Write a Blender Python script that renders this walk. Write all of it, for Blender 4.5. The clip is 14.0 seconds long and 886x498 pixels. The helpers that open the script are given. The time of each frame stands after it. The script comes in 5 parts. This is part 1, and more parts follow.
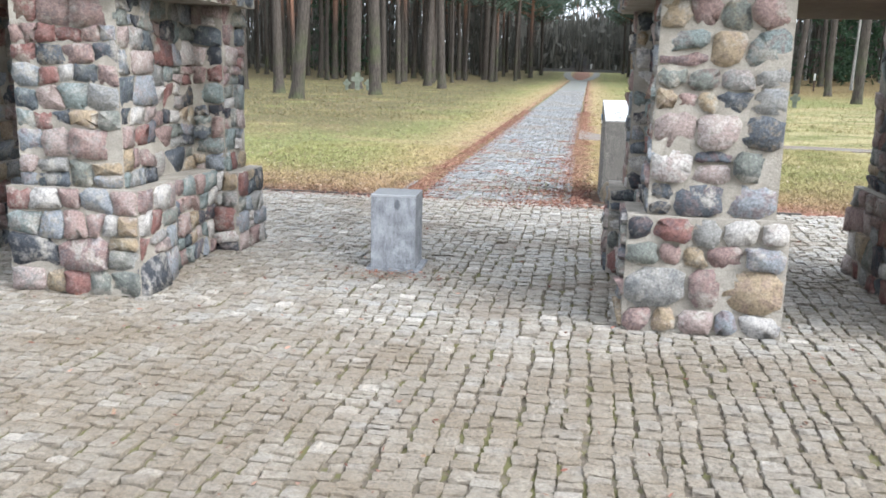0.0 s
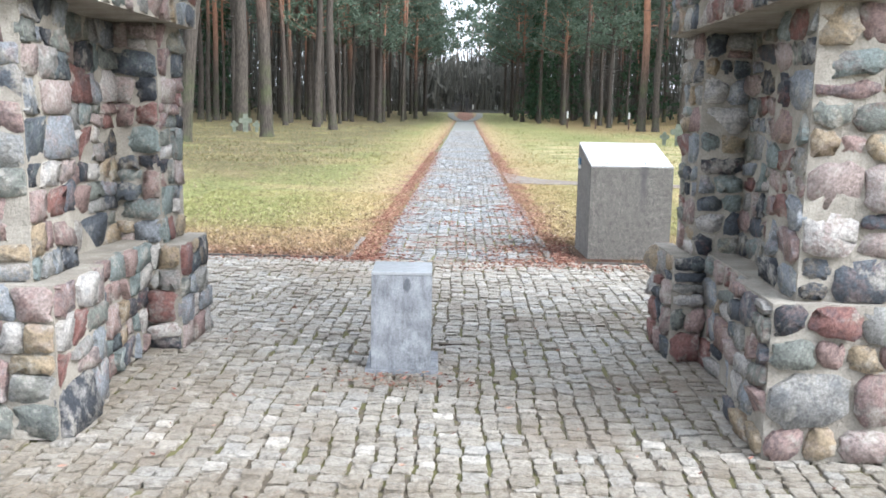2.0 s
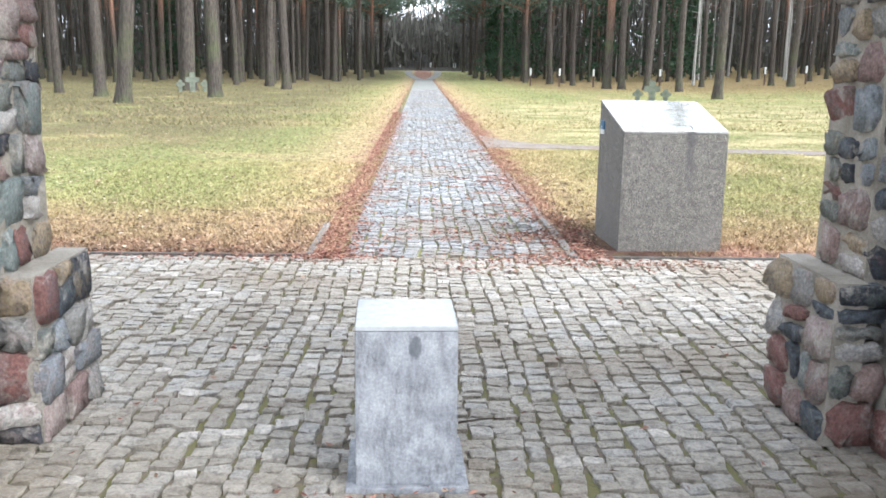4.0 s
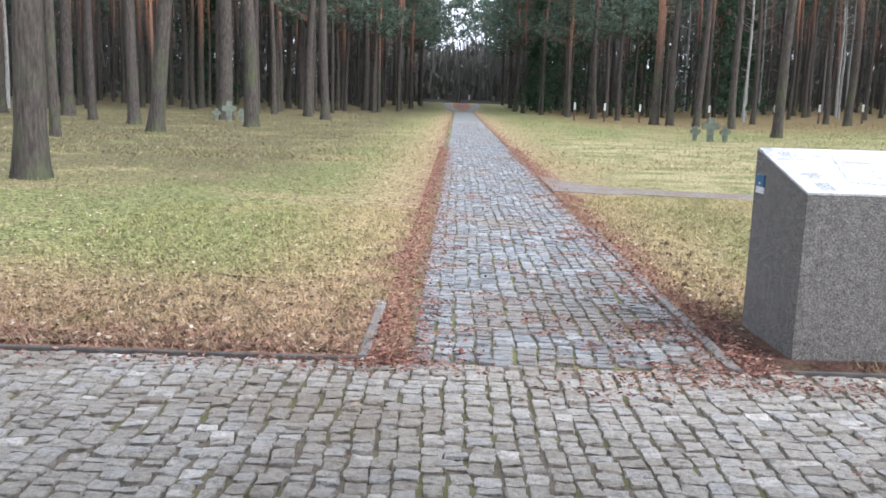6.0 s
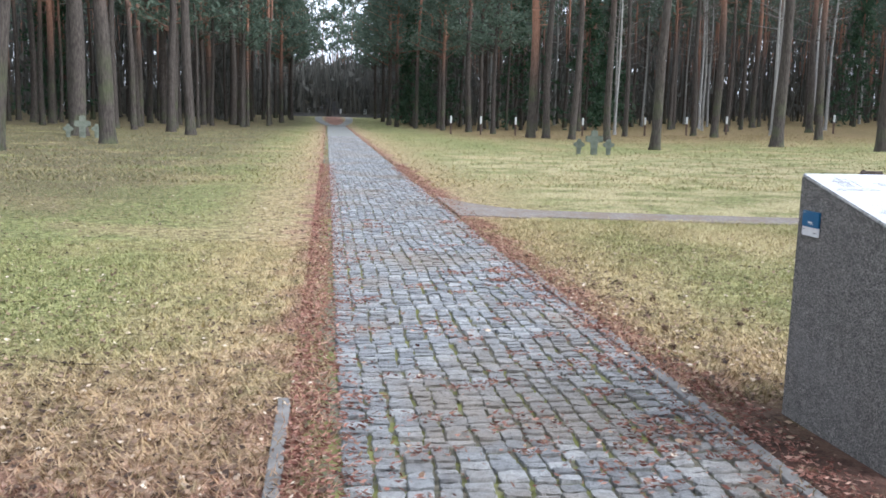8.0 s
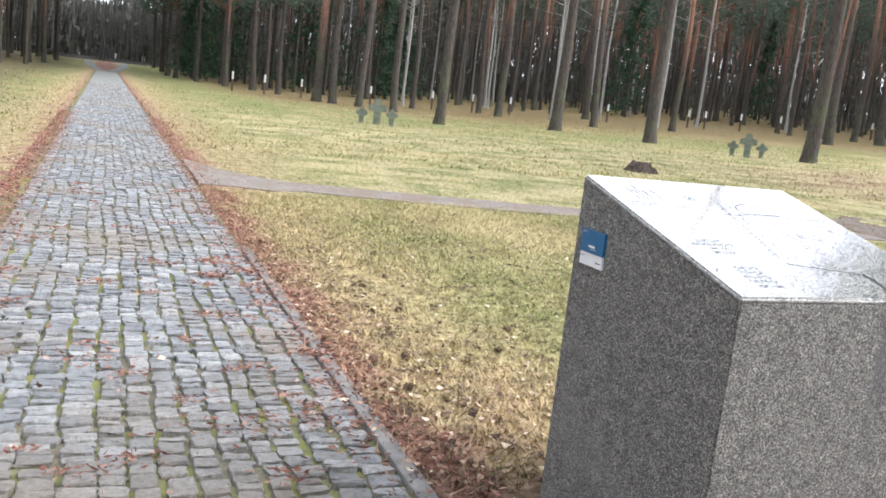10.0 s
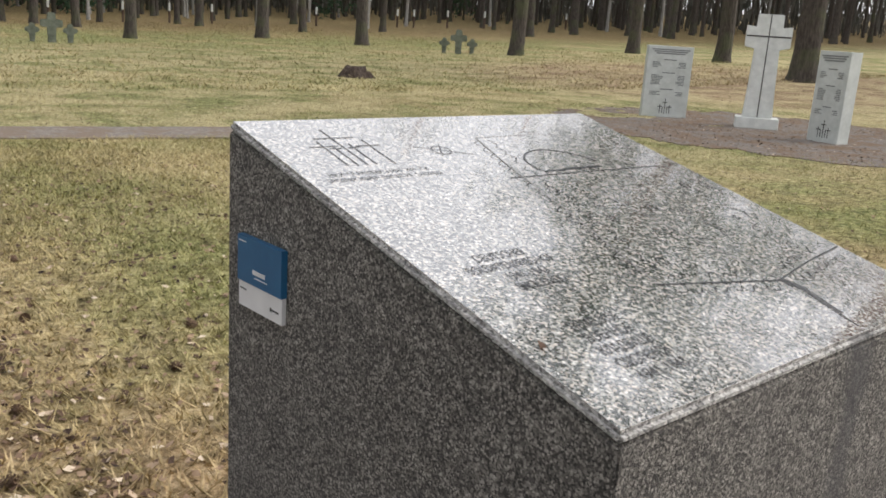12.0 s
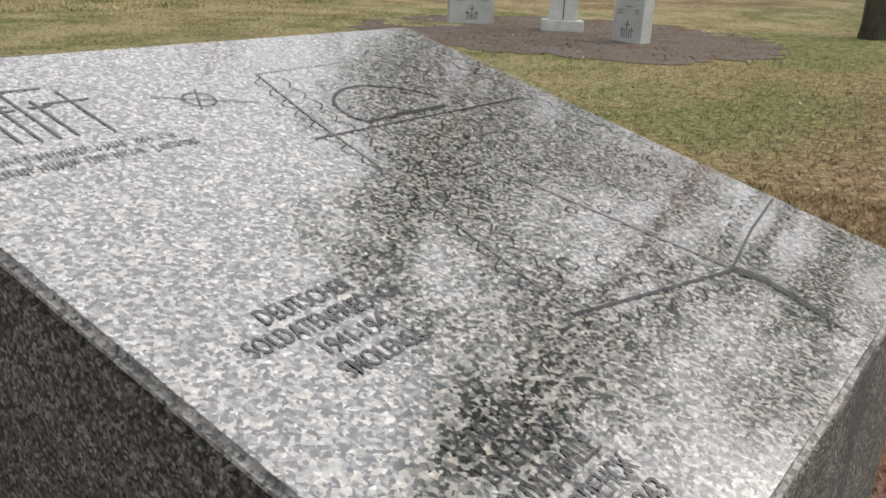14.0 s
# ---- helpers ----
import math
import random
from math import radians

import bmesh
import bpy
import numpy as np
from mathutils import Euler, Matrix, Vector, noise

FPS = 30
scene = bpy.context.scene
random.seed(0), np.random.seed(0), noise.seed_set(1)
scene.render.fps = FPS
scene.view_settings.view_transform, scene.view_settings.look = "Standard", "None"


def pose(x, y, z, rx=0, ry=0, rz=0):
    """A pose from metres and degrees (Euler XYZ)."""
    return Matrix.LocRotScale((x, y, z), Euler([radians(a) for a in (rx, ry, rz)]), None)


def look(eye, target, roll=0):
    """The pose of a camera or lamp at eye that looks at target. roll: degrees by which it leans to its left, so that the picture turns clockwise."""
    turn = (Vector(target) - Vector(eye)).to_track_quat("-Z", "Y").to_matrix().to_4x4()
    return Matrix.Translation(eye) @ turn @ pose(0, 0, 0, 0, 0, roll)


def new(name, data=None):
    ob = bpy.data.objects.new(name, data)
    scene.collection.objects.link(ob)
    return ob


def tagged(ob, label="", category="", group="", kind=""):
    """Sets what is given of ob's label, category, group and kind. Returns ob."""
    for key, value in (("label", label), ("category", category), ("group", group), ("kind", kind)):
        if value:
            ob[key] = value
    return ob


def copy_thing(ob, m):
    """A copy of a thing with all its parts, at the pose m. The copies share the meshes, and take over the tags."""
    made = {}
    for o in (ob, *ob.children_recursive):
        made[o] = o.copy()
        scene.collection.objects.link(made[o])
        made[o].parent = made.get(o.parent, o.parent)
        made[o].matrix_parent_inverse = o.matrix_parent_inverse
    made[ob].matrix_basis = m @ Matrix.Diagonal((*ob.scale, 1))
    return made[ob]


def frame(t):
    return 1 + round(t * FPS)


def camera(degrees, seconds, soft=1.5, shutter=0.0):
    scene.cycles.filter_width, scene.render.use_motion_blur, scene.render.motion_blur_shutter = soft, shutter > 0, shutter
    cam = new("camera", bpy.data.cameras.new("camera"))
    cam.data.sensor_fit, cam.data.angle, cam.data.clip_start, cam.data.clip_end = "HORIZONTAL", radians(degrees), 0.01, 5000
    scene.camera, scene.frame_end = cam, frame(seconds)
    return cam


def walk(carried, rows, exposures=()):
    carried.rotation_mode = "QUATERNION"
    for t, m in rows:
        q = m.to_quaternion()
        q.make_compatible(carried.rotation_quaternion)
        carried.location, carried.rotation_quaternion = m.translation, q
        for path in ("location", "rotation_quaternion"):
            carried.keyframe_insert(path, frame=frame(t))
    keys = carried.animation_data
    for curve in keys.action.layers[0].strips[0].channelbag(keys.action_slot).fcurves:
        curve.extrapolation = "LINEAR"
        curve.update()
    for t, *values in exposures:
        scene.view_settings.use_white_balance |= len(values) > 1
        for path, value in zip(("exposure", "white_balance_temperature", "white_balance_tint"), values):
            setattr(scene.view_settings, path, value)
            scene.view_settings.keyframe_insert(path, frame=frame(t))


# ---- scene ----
cam = camera(53.4, 14.0, soft=1.7)
PATH = [
    (0, (0.079, 0.432, 1.634), (-0.228, 2.365, 1.221), 1.3),
    (0.5, (-0.264, 0.794, 1.599), (-0.381, 2.768, 1.302), 1.2),
    (1, (-0.571, 1.119, 1.632), (-0.702, 3.105, 1.432), 1.5),
    (1.5, (-0.817, 1.599, 1.633), (-1.017, 3.571, 1.371), 0.0),
    (1.8, (-0.956, 1.85, 1.596), (-1.071, 3.829, 1.327), -0.1),
    (2, (-1.037, 2.04, 1.581), (-1.081, 4.014, 1.262), 1.1),
    (2.2, (-1.126, 2.231, 1.603), (-1.094, 4.192, 1.209), 1.3),
    (4.3, (-1.37, 4.517, 1.488), (-1.317, 6.474, 1.081), 0.8),
    (4.5, (-1.395, 4.71, 1.509), (-1.414, 6.67, 1.109), 1.0),
    (5, (-1.519, 5.246, 1.485), (-1.458, 7.232, 1.261), 2.6),
    (5.5, (-1.63, 5.727, 1.483), (-1.562, 7.712, 1.255), 1.8),
    (6, (-1.731, 6.278, 1.478), (-1.753, 8.249, 1.139), 1.7),
    (6.5, (-1.924, 6.751, 1.46), (-1.761, 8.728, 1.202), 3.5),
    (7, (-2.055, 7.158, 1.5), (-1.749, 9.118, 1.24), 1.9),
    (7.2, (-2.094, 7.365, 1.468), (-1.844, 9.333, 1.21), 1.5),
    (9.3, (-1.595, 9.111, 1.432), (-1.113, 11.005, 1.004), 0.4),
    (9.5, (-1.498, 9.22, 1.424), (-0.916, 11.085, 0.999), 1.7),
    (10, (-1.253, 9.579, 1.42), (-0.521, 11.408, 1.078), 6.6),
    (10.5, (-1.023, 9.891, 1.417), (-0.36, 11.746, 1.074), 2.6),
    (11, (-0.756, 10.209, 1.417), (-0.167, 12.076, 1.006), 3.8),
    (11.5, (-0.544, 10.549, 1.377), (0.393, 12.269, 0.976), 5.1),
    (12, (-0.371, 10.86, 1.382), (0.875, 12.345, 0.893), 3.8),
    (12.5, (-0.226, 11.006, 1.369), (1.04, 12.447, 0.802), 1.5),
    (13, (-0.079, 11.082, 1.35), (1.212, 12.459, 0.688), 1.2),
    (13.5, (-0.014, 11.129, 1.336), (1.374, 12.393, 0.646), 1.8),
    (14, (0.011, 11.246, 1.342), (1.51, 12.398, 0.69), 2.5),
]
EXPOSURE = [(0.0, 0.86, 6150, 9), (0.5, 0.97, 6000, 9), (1.0, 0.8, 6000, 9), (2.0, 1.05, 6100, 9), (4.5, 1.25, 6200, 10), (5.2, 0.95, 6300, 11), (6.0, 0.66, 5950, 13), (7.0, 0.35, 5900, 13),
            (9.5, 0.84, 5850, 9), (10.0, 0.82, 6300, 12), (10.5, 0.3, 6600, 13), (11.0, 0.13, 6750, 13), (11.5, 0.1, 6900, 13), (12.0, -0.06, 6900, 12), (12.5, 0.05, 6900, 12), (13.0, -0.19, 6900, 12), (13.4, -0.22, 6900, 12), (14.0, -0.4, 7000, 12)]
walk(cam, [(t, look(eye, target, roll)) for t, eye, target, roll in PATH], EXPOSURE)

# ---- world, sun and exposure ----
world = bpy.data.worlds.new("overcast_sky")
scene.world = world
world.use_nodes = True
wn, wl = world.node_tree.nodes, world.node_tree.links
wn.clear()
sky = wn.new("ShaderNodeTexSky")
sky.sky_type, sky.sun_disc = "NISHITA", False
sky.sun_elevation, sky.sun_rotation = radians(36), radians(119)
sky.air_density, sky.dust_density, sky.ozone_density = 1.0, 4.0, 0.6
cloud = wn.new("ShaderNodeMixRGB")          # an even layer of cloud over the sky
cloud.inputs[0].default_value = 0.8
cloud.inputs[2].default_value = (11.8, 12.4, 13.5, 1)
wback = wn.new("ShaderNodeBackground")
wback.inputs[1].default_value = 0.12
wout = wn.new("ShaderNodeOutputWorld")
wl.new(sky.outputs[0], cloud.inputs[1])
wl.new(cloud.outputs[0], wback.inputs[0])
wl.new(wback.outputs[0], wout.inputs[0])

sun_data = bpy.data.lights.new("sun", "SUN")
sun_data.energy, sun_data.angle, sun_data.color = 3.3, radians(38), (1.0, 0.99, 0.975)
sun = new("sun", sun_data)
sun.matrix_world = look((35, -19.4, 29), (0, 0, 0))


# ---- node helpers ----
class Nodes:
    """A short way to write a node material."""

    def __init__(self, name):
        self.m = bpy.data.materials.new(name)
        self.m.use_nodes = True
        self.t = self.m.node_tree
        self.b = self.t.nodes["Principled BSDF"]
        self.geo = self.t.nodes.new("ShaderNodeNewGeometry")

    def add(self, kind, *ins, **props):
        n = self.t.nodes.new(kind)
        for k, v in props.items():
            setattr(n, k, v)
        for i, v in enumerate(ins):
            self.put(n.inputs[i], v)
        return n

    def put(self, socket, v):
        if v is None:
            return
        if hasattr(v, "links"):
            self.t.links.new(v, socket)
        elif isinstance(v, tuple) and len(v) == 3 and socket.type == "RGBA":
            socket.default_value = (*v, 1)
        else:
            socket.default_value = v

    def pos(self):
        return self.geo.outputs["Position"]

    def obj(self):
        return self.add("ShaderNodeTexCoord").outputs["Object"]

    def scaled(self, v, s):
        return self.add("ShaderNodeVectorMath", v, s, operation="MULTIPLY").outputs[0]

    def noise(self, v, scale, detail=4.0, rough=0.55):
        n = self.add("ShaderNodeTexNoise")
        self.put(n.inputs["Vector"], v)
        n.inputs["Scale"].default_value, n.inputs["Detail"].default_value, n.inputs["Roughness"].default_value = scale, detail, rough
        return n.outputs["Fac"]

    def voronoi(self, v, scale, out="Color"):
        n = self.add("ShaderNodeTexVoronoi")
        self.put(n.inputs["Vector"], v)
        n.inputs["Scale"].default_value = scale
        return n.outputs[out]

    def ramp(self, fac, stops, hard=False):
        n = self.add("ShaderNodeValToRGB", fac)
        if hard:
            n.color_ramp.interpolation = "CONSTANT"
        e = n.color_ramp.elements
        while len(e) < len(stops):
            e.new(0.5)
        for el, (p, c) in zip(e, stops):
            el.position = p
            el.color = (*c, 1) if isinstance(c, tuple) else (c, c, c, 1)
        return n.outputs[0]

    def math(self, op, a, b=0.0, clamp=False):
        return self.add("ShaderNodeMath", a, b, operation=op, use_clamp=clamp).outputs[0]

    def step(self, v, lo, hi):
        n = self.add("ShaderNodeMapRange", v, lo, hi, 0.0, 1.0)
        n.interpolation_type = "SMOOTHSTEP"
        return n.outputs[0]

    def mix(self, fac, a, b, kind="MIX"):
        return self.add("ShaderNodeMixRGB", fac, a, b, blend_type=kind).outputs[0]

    def rand(self, island=False):
        if island:
            return self.geo.outputs["Random Per Island"]
        return self.add("ShaderNodeObjectInfo").outputs["Random"]

    def bump(self, height, dist, strength=1.0, normal=None):
        n = self.add("ShaderNodeBump")
        self.put(n.inputs["Height"], height)
        self.put(n.inputs["Normal"], normal)
        n.inputs["Distance"].default_value, n.inputs["Strength"].default_value = dist, strength
        return n.outputs[0]

    def done(self, color, rough=0.8, normal=None, metal=0.0, spec=0.4):
        self.put(self.b.inputs["Base Color"], color)
        self.put(self.b.inputs["Roughness"], rough)
        self.put(self.b.inputs["Normal"], normal)
        self.put(self.b.inputs["Specular IOR Level"], spec)
        self.b.inputs["Metallic"].default_value = metal
        return self.m


PATH_X = -1.06      # middle of the cobbled path
EDGE_Y = 11.13      # where the forecourt ends and the lawn begins


def lawn_colour(n, island=None):
    """Green, straw and brown areas of the winter lawn, by place."""
    p = n.pos()
    sep = n.add("ShaderNodeSeparateXYZ", p)
    x, y = sep.outputs[0], sep.outputs[1]
    big, mid, fine = n.noise(p, 0.3, 3), n.noise(p, 1.3, 4), n.noise(p, 14, 6, 0.75)
    wob = n.math("MULTIPLY", n.math("SUBTRACT", mid, 0.5), 1.6)
    away = n.math("ADD", n.math("ABSOLUTE", n.math("SUBTRACT", x, PATH_X)), wob)
    deep = n.math("ADD", n.math("SUBTRACT", y, EDGE_Y), wob)
    green = n.ramp(fine, [(0.36, (0.08, 0.085, 0.03)), (0.48, (0.23, 0.25, 0.09)), (0.62, (0.42, 0.42, 0.195))])
    straw = n.ramp(fine, [(0.36, (0.2, 0.14, 0.075)), (0.48, (0.44, 0.342, 0.18)), (0.62, (0.62, 0.5, 0.295))])
    brown = n.ramp(fine, [(0.36, (0.12, 0.055, 0.04)), (0.5, (0.36, 0.185, 0.138)), (0.64, (0.56, 0.37, 0.28))])
    patch = n.step(n.math("ADD", n.math("MULTIPLY", big, 0.7), n.math("MULTIPLY", mid, 0.3)), 0.46, 0.62)
    base = n.mix(n.math("MULTIPLY", patch, 0.7), green, straw)
    near = n.math("SUBTRACT", 1.0, n.step(away, 1.3, 3.0), True)
    base = n.mix(near, base, straw)
    strip = n.step(deep, -4.0, -1.5)        # the litter lies along the court's far edge only
    front = n.math("MULTIPLY", n.math("SUBTRACT", 1.0, n.step(deep, 0.5, 3.4), True), strip)
    base = n.mix(n.math("MULTIPLY", front, 0.9), base, n.mix(0.6, straw, brown))
    edge = n.math("SUBTRACT", 1.0, n.step(away, 0.95, 1.45), True)
    edge2 = n.math("MULTIPLY", n.math("SUBTRACT", 1.0, n.step(deep, 0.1, 0.75), True), strip)
    base = n.mix(n.math("MAXIMUM", edge, edge2), base, brown)
    # dark brown patch with a wavering edge beside the granite desk
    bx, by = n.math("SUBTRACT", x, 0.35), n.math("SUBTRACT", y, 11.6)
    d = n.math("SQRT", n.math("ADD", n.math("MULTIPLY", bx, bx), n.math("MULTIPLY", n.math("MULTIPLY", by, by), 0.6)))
    desk_patch = n.math("SUBTRACT", 1.0, n.step(n.math("ADD", d, n.math("MULTIPLY", wob, 0.3)), 0.45, 0.95), True)
    base = n.mix(n.math("MULTIPLY", desk_patch, 0.85), base, (0.07, 0.04, 0.03))
    # fallen leaves and needles under the far trees
    wood = n.step(n.math("ADD", n.math("SUBTRACT", n.math("ADD", y, n.math("MULTIPLY", x, 0.35)), 62.0), n.math("MULTIPLY", wob, 14.0)), -8.0, 14.0)
    wide = n.step(n.math("ABSOLUTE", n.math("SUBTRACT", x, PATH_X)), 5.0, 11.0)
    leaf = n.ramp(fine, [(0.3, (0.12, 0.065, 0.035)), (0.5, (0.27, 0.17, 0.09)), (0.7, (0.3, 0.25, 0.12))])
    base = n.mix(n.math("MULTIPLY", n.math("MULTIPLY", wood, wide), 0.75), base, leaf)
    base = n.mix(0.8, base, n.ramp(n.noise(p, 5.5, 6, 0.78), [(0.36, 0.28), (0.5, 0.92), (0.66, 1.32)]), "MULTIPLY")
    tx, ty = n.math("SUBTRACT", x, 25.0), n.math("SUBTRACT", y, 27.0)
    td = n.math("ADD", n.math("SQRT", n.math("ADD", n.math("MULTIPLY", tx, tx), n.math("MULTIPLY", ty, ty))), n.math("MULTIPLY", wob, 4.0))
    base = n.mix(n.math("MULTIPLY", n.math("SUBTRACT", 1.0, n.step(td, 6.0, 11.0), True), 0.75), base, n.ramp(fine, [(0.36, (0.14, 0.07, 0.045)), (0.5, (0.33, 0.2, 0.14)), (0.64, (0.5, 0.36, 0.27))]))
    # leaf litter between the western trees, in loose patches
    west = n.math("MULTIPLY", n.step(n.math("ADD", y, n.math("MULTIPLY", wob, 5.0)), 15.0, 26.0), n.step(n.math("SUBTRACT", n.math("MULTIPLY", wob, 1.5), x), 3.2, 6.5))
    west = n.math("MULTIPLY", west, n.step(n.noise(p, 0.42, 5, 0.65), 0.3, 0.5))
    base = n.mix(n.math("MULTIPLY", west, 0.85), base, n.ramp(fine, [(0.34, (0.05, 0.04, 0.024)), (0.5, (0.14, 0.116, 0.064)), (0.66, (0.24, 0.2, 0.12))]))
    # bleached straw on the open eastern lawn
    east = n.math("MULTIPLY", n.step(x, 0.6, 2.2), n.math("SUBTRACT", 1.0, n.step(y, 34.0, 50.0), True))
    east = n.math("MULTIPLY", n.math("MULTIPLY", east, n.step(y, 14.5, 18.0)), n.step(n.noise(p, 0.8, 5, 0.6), 0.36, 0.62))
    base = n.mix(n.math("MULTIPLY", east, 0.75), base, n.ramp(fine, [(0.36, (0.3, 0.25, 0.13)), (0.5, (0.6, 0.5, 0.28)), (0.64, (0.76, 0.66, 0.42))]))
    # worn, dark, moss-green tufts
    tuft = n.step(n.noise(p, 2.6, 6, 0.72), 0.52, 0.64)
    base = n.mix(n.math("MULTIPLY", tuft, 0.34), base, n.ramp(fine, [(0.36, (0.06, 0.065, 0.022)), (0.62, (0.25, 0.25, 0.09))]))
    if island is not None:
        base = n.mix(0.26, base, n.ramp(island, [(0.0, (0.06, 0.05, 0.025)), (0.3, (0.22, 0.22, 0.075)), (0.6, (0.4, 0.345, 0.165)), (1.0, (0.62, 0.51, 0.3))]), "MIX")
    return base, fine, mid


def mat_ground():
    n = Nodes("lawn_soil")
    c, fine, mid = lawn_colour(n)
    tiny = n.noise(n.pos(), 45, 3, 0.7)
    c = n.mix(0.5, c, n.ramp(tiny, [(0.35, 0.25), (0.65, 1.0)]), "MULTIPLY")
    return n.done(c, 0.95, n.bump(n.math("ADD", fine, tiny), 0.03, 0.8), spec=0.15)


def mat_grass():
    n = Nodes("grass_blades")
    c, *_ = lawn_colour(n, n.rand(True))
    return n.done(c, 0.75, spec=0.2)


def mat_litter(name, stops):
    n = Nodes(name)
    c = n.ramp(n.rand(True), stops)
    c = n.mix(0.35, c, n.ramp(n.noise(n.pos(), 60, 3), [(0.3, 0.3), (0.7, 1.0)]), "MULTIPLY")
    return n.done(c, 0.8, spec=0.25)


def mat_cobble(name, stops, island, mossy, soiled):
    n = Nodes(name)
    p = n.pos()
    xyz = n.add("ShaderNodeSeparateXYZ", p)
    c = n.ramp(n.rand(island), stops)
    grain = n.noise(p, 55, 6, 0.8)
    c = n.mix(0.8, c, n.ramp(grain, [(0.33, 0.45), (0.5, 1.0), (0.67, 1.35)]), "MULTIPLY")
    blotch = n.noise(p, 19, 5, 0.7)
    c = n.mix(0.75, c, n.ramp(blotch, [(0.36, 0.5), (0.5, 1.0), (0.64, 1.15)]), "MULTIPLY")
    stain = n.noise(p, 1.1, 4)
    c = n.mix(n.math("MULTIPLY", n.step(stain, 0.5, 0.68), 0.4), c, (0.2, 0.155, 0.115))
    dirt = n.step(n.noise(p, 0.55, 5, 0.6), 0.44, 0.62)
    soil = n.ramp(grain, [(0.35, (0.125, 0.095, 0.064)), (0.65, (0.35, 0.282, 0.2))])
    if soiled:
        # rain-washed soil and needles on the open court before the gate
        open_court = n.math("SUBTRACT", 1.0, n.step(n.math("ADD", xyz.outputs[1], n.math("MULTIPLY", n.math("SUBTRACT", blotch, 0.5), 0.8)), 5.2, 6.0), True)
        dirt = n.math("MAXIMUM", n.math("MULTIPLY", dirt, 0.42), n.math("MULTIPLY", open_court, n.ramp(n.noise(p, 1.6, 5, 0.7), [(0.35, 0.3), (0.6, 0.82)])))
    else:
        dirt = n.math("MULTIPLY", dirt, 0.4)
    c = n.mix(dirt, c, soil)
    low = n.math("SUBTRACT", 1.0, n.step(xyz.outputs[2], -0.03, -0.006), True)
    c = n.mix(n.math("MULTIPLY", low, 0.8), c, mossy)
    relief = n.math("ADD", grain, n.math("ADD", n.noise(p, 24, 3), blotch))
    return n.done(c, n.ramp(grain, [(0.3, 0.42), (0.7, 0.7)] if soiled else [(0.3, 0.36), (0.7, 0.62)]), n.bump(relief, 0.018 if soiled else 0.013, 1.0), spec=0.45 if soiled else 0.52)


def mat_bed(name, lo, hi, moss):
    n = Nodes(name)
    p = n.pos()
    c = n.ramp(n.noise(p, 30, 5, 0.7), [(0.3, lo), (0.7, hi)])
    c = n.mix(n.step(n.math("ADD", n.math("MULTIPLY", n.noise(p, 1.7, 4), 0.5), n.math("MULTIPLY", n.noise(p, 11, 3), 0.5)), 0.46, 0.56), c, moss)
    return n.done(c, 0.95, n.bump(n.noise(p, 60, 4), 0.01), spec=0.15)


STONE_RAMP = [(0.0, (0.38, 0.25, 0.23)), (0.09, (0.5, 0.39, 0.36)), (0.18, (0.13, 0.15, 0.18)), (0.28, (0.4, 0.39, 0.37)),
              (0.37, (0.46, 0.31, 0.28)), (0.45, (0.27, 0.29, 0.26)), (0.53, (0.5, 0.38, 0.24)), (0.6, (0.36, 0.39, 0.43)),
              (0.69, (0.32, 0.14, 0.12)), (0.76, (0.07, 0.08, 0.1)), (0.84, (0.7, 0.66, 0.62)), (0.92, (0.3, 0.36, 0.35))]


def mat_stone():
    n = Nodes("field_stone")
    p = n.pos()
    grain = n.noise(p, 60, 6, 0.8)
    mid = n.noise(p, 8, 6, 0.65)
    c = n.ramp(n.rand(), STONE_RAMP, True)
    other = n.ramp(n.math("FRACT", n.math("MULTIPLY", n.rand(), 7.3)), STONE_RAMP, True)
    c = n.mix(n.math("MULTIPLY", n.step(n.noise(p, 14, 6, 0.7), 0.45, 0.62), 0.45), c, other)
    c = n.add("ShaderNodeHueSaturation", 0.5, 0.88, 0.7, 1.0, c).outputs[0]
    c = n.mix(0.75, c, n.ramp(grain, [(0.32, 0.3), (0.5, 0.95), (0.68, 1.7)]), "MULTIPLY")
    c = n.mix(n.math("MULTIPLY", n.step(mid, 0.56, 0.72), 0.35), c, (0.6, 0.57, 0.53))
    c = n.mix(n.math("MULTIPLY", n.step(n.noise(p, 5.5, 6, 0.7), 0.54, 0.63), 0.65), c, n.ramp(grain, [(0.35, (0.3, 0.275, 0.24)), (0.65, (0.55, 0.52, 0.47))]))
    c = n.mix(n.math("MULTIPLY", n.step(n.noise(p, 3.1, 4), 0.6, 0.72), 0.3), c, (0.1, 0.11, 0.06))
    return n.done(c, 0.72, n.bump(n.math("ADD", n.noise(p, 19, 6, 0.75), n.math("MULTIPLY", grain, 0.5)), 0.022, 1.0), spec=0.3)


def mat_mortar():
    n = Nodes("lime_mortar")
    p = n.pos()
    c = n.ramp(n.noise(p, 5, 5), [(0.3, (0.27, 0.245, 0.21)), (0.7, (0.47, 0.435, 0.38))])
    c = n.mix(0.5, c, n.ramp(n.noise(p, 90, 4, 0.7), [(0.3, 0.4), (0.7, 1.1)]), "MULTIPLY")
    return n.done(c, 0.95, n.bump(n.noise(p, 40, 5, 0.7), 0.015), spec=0.15)


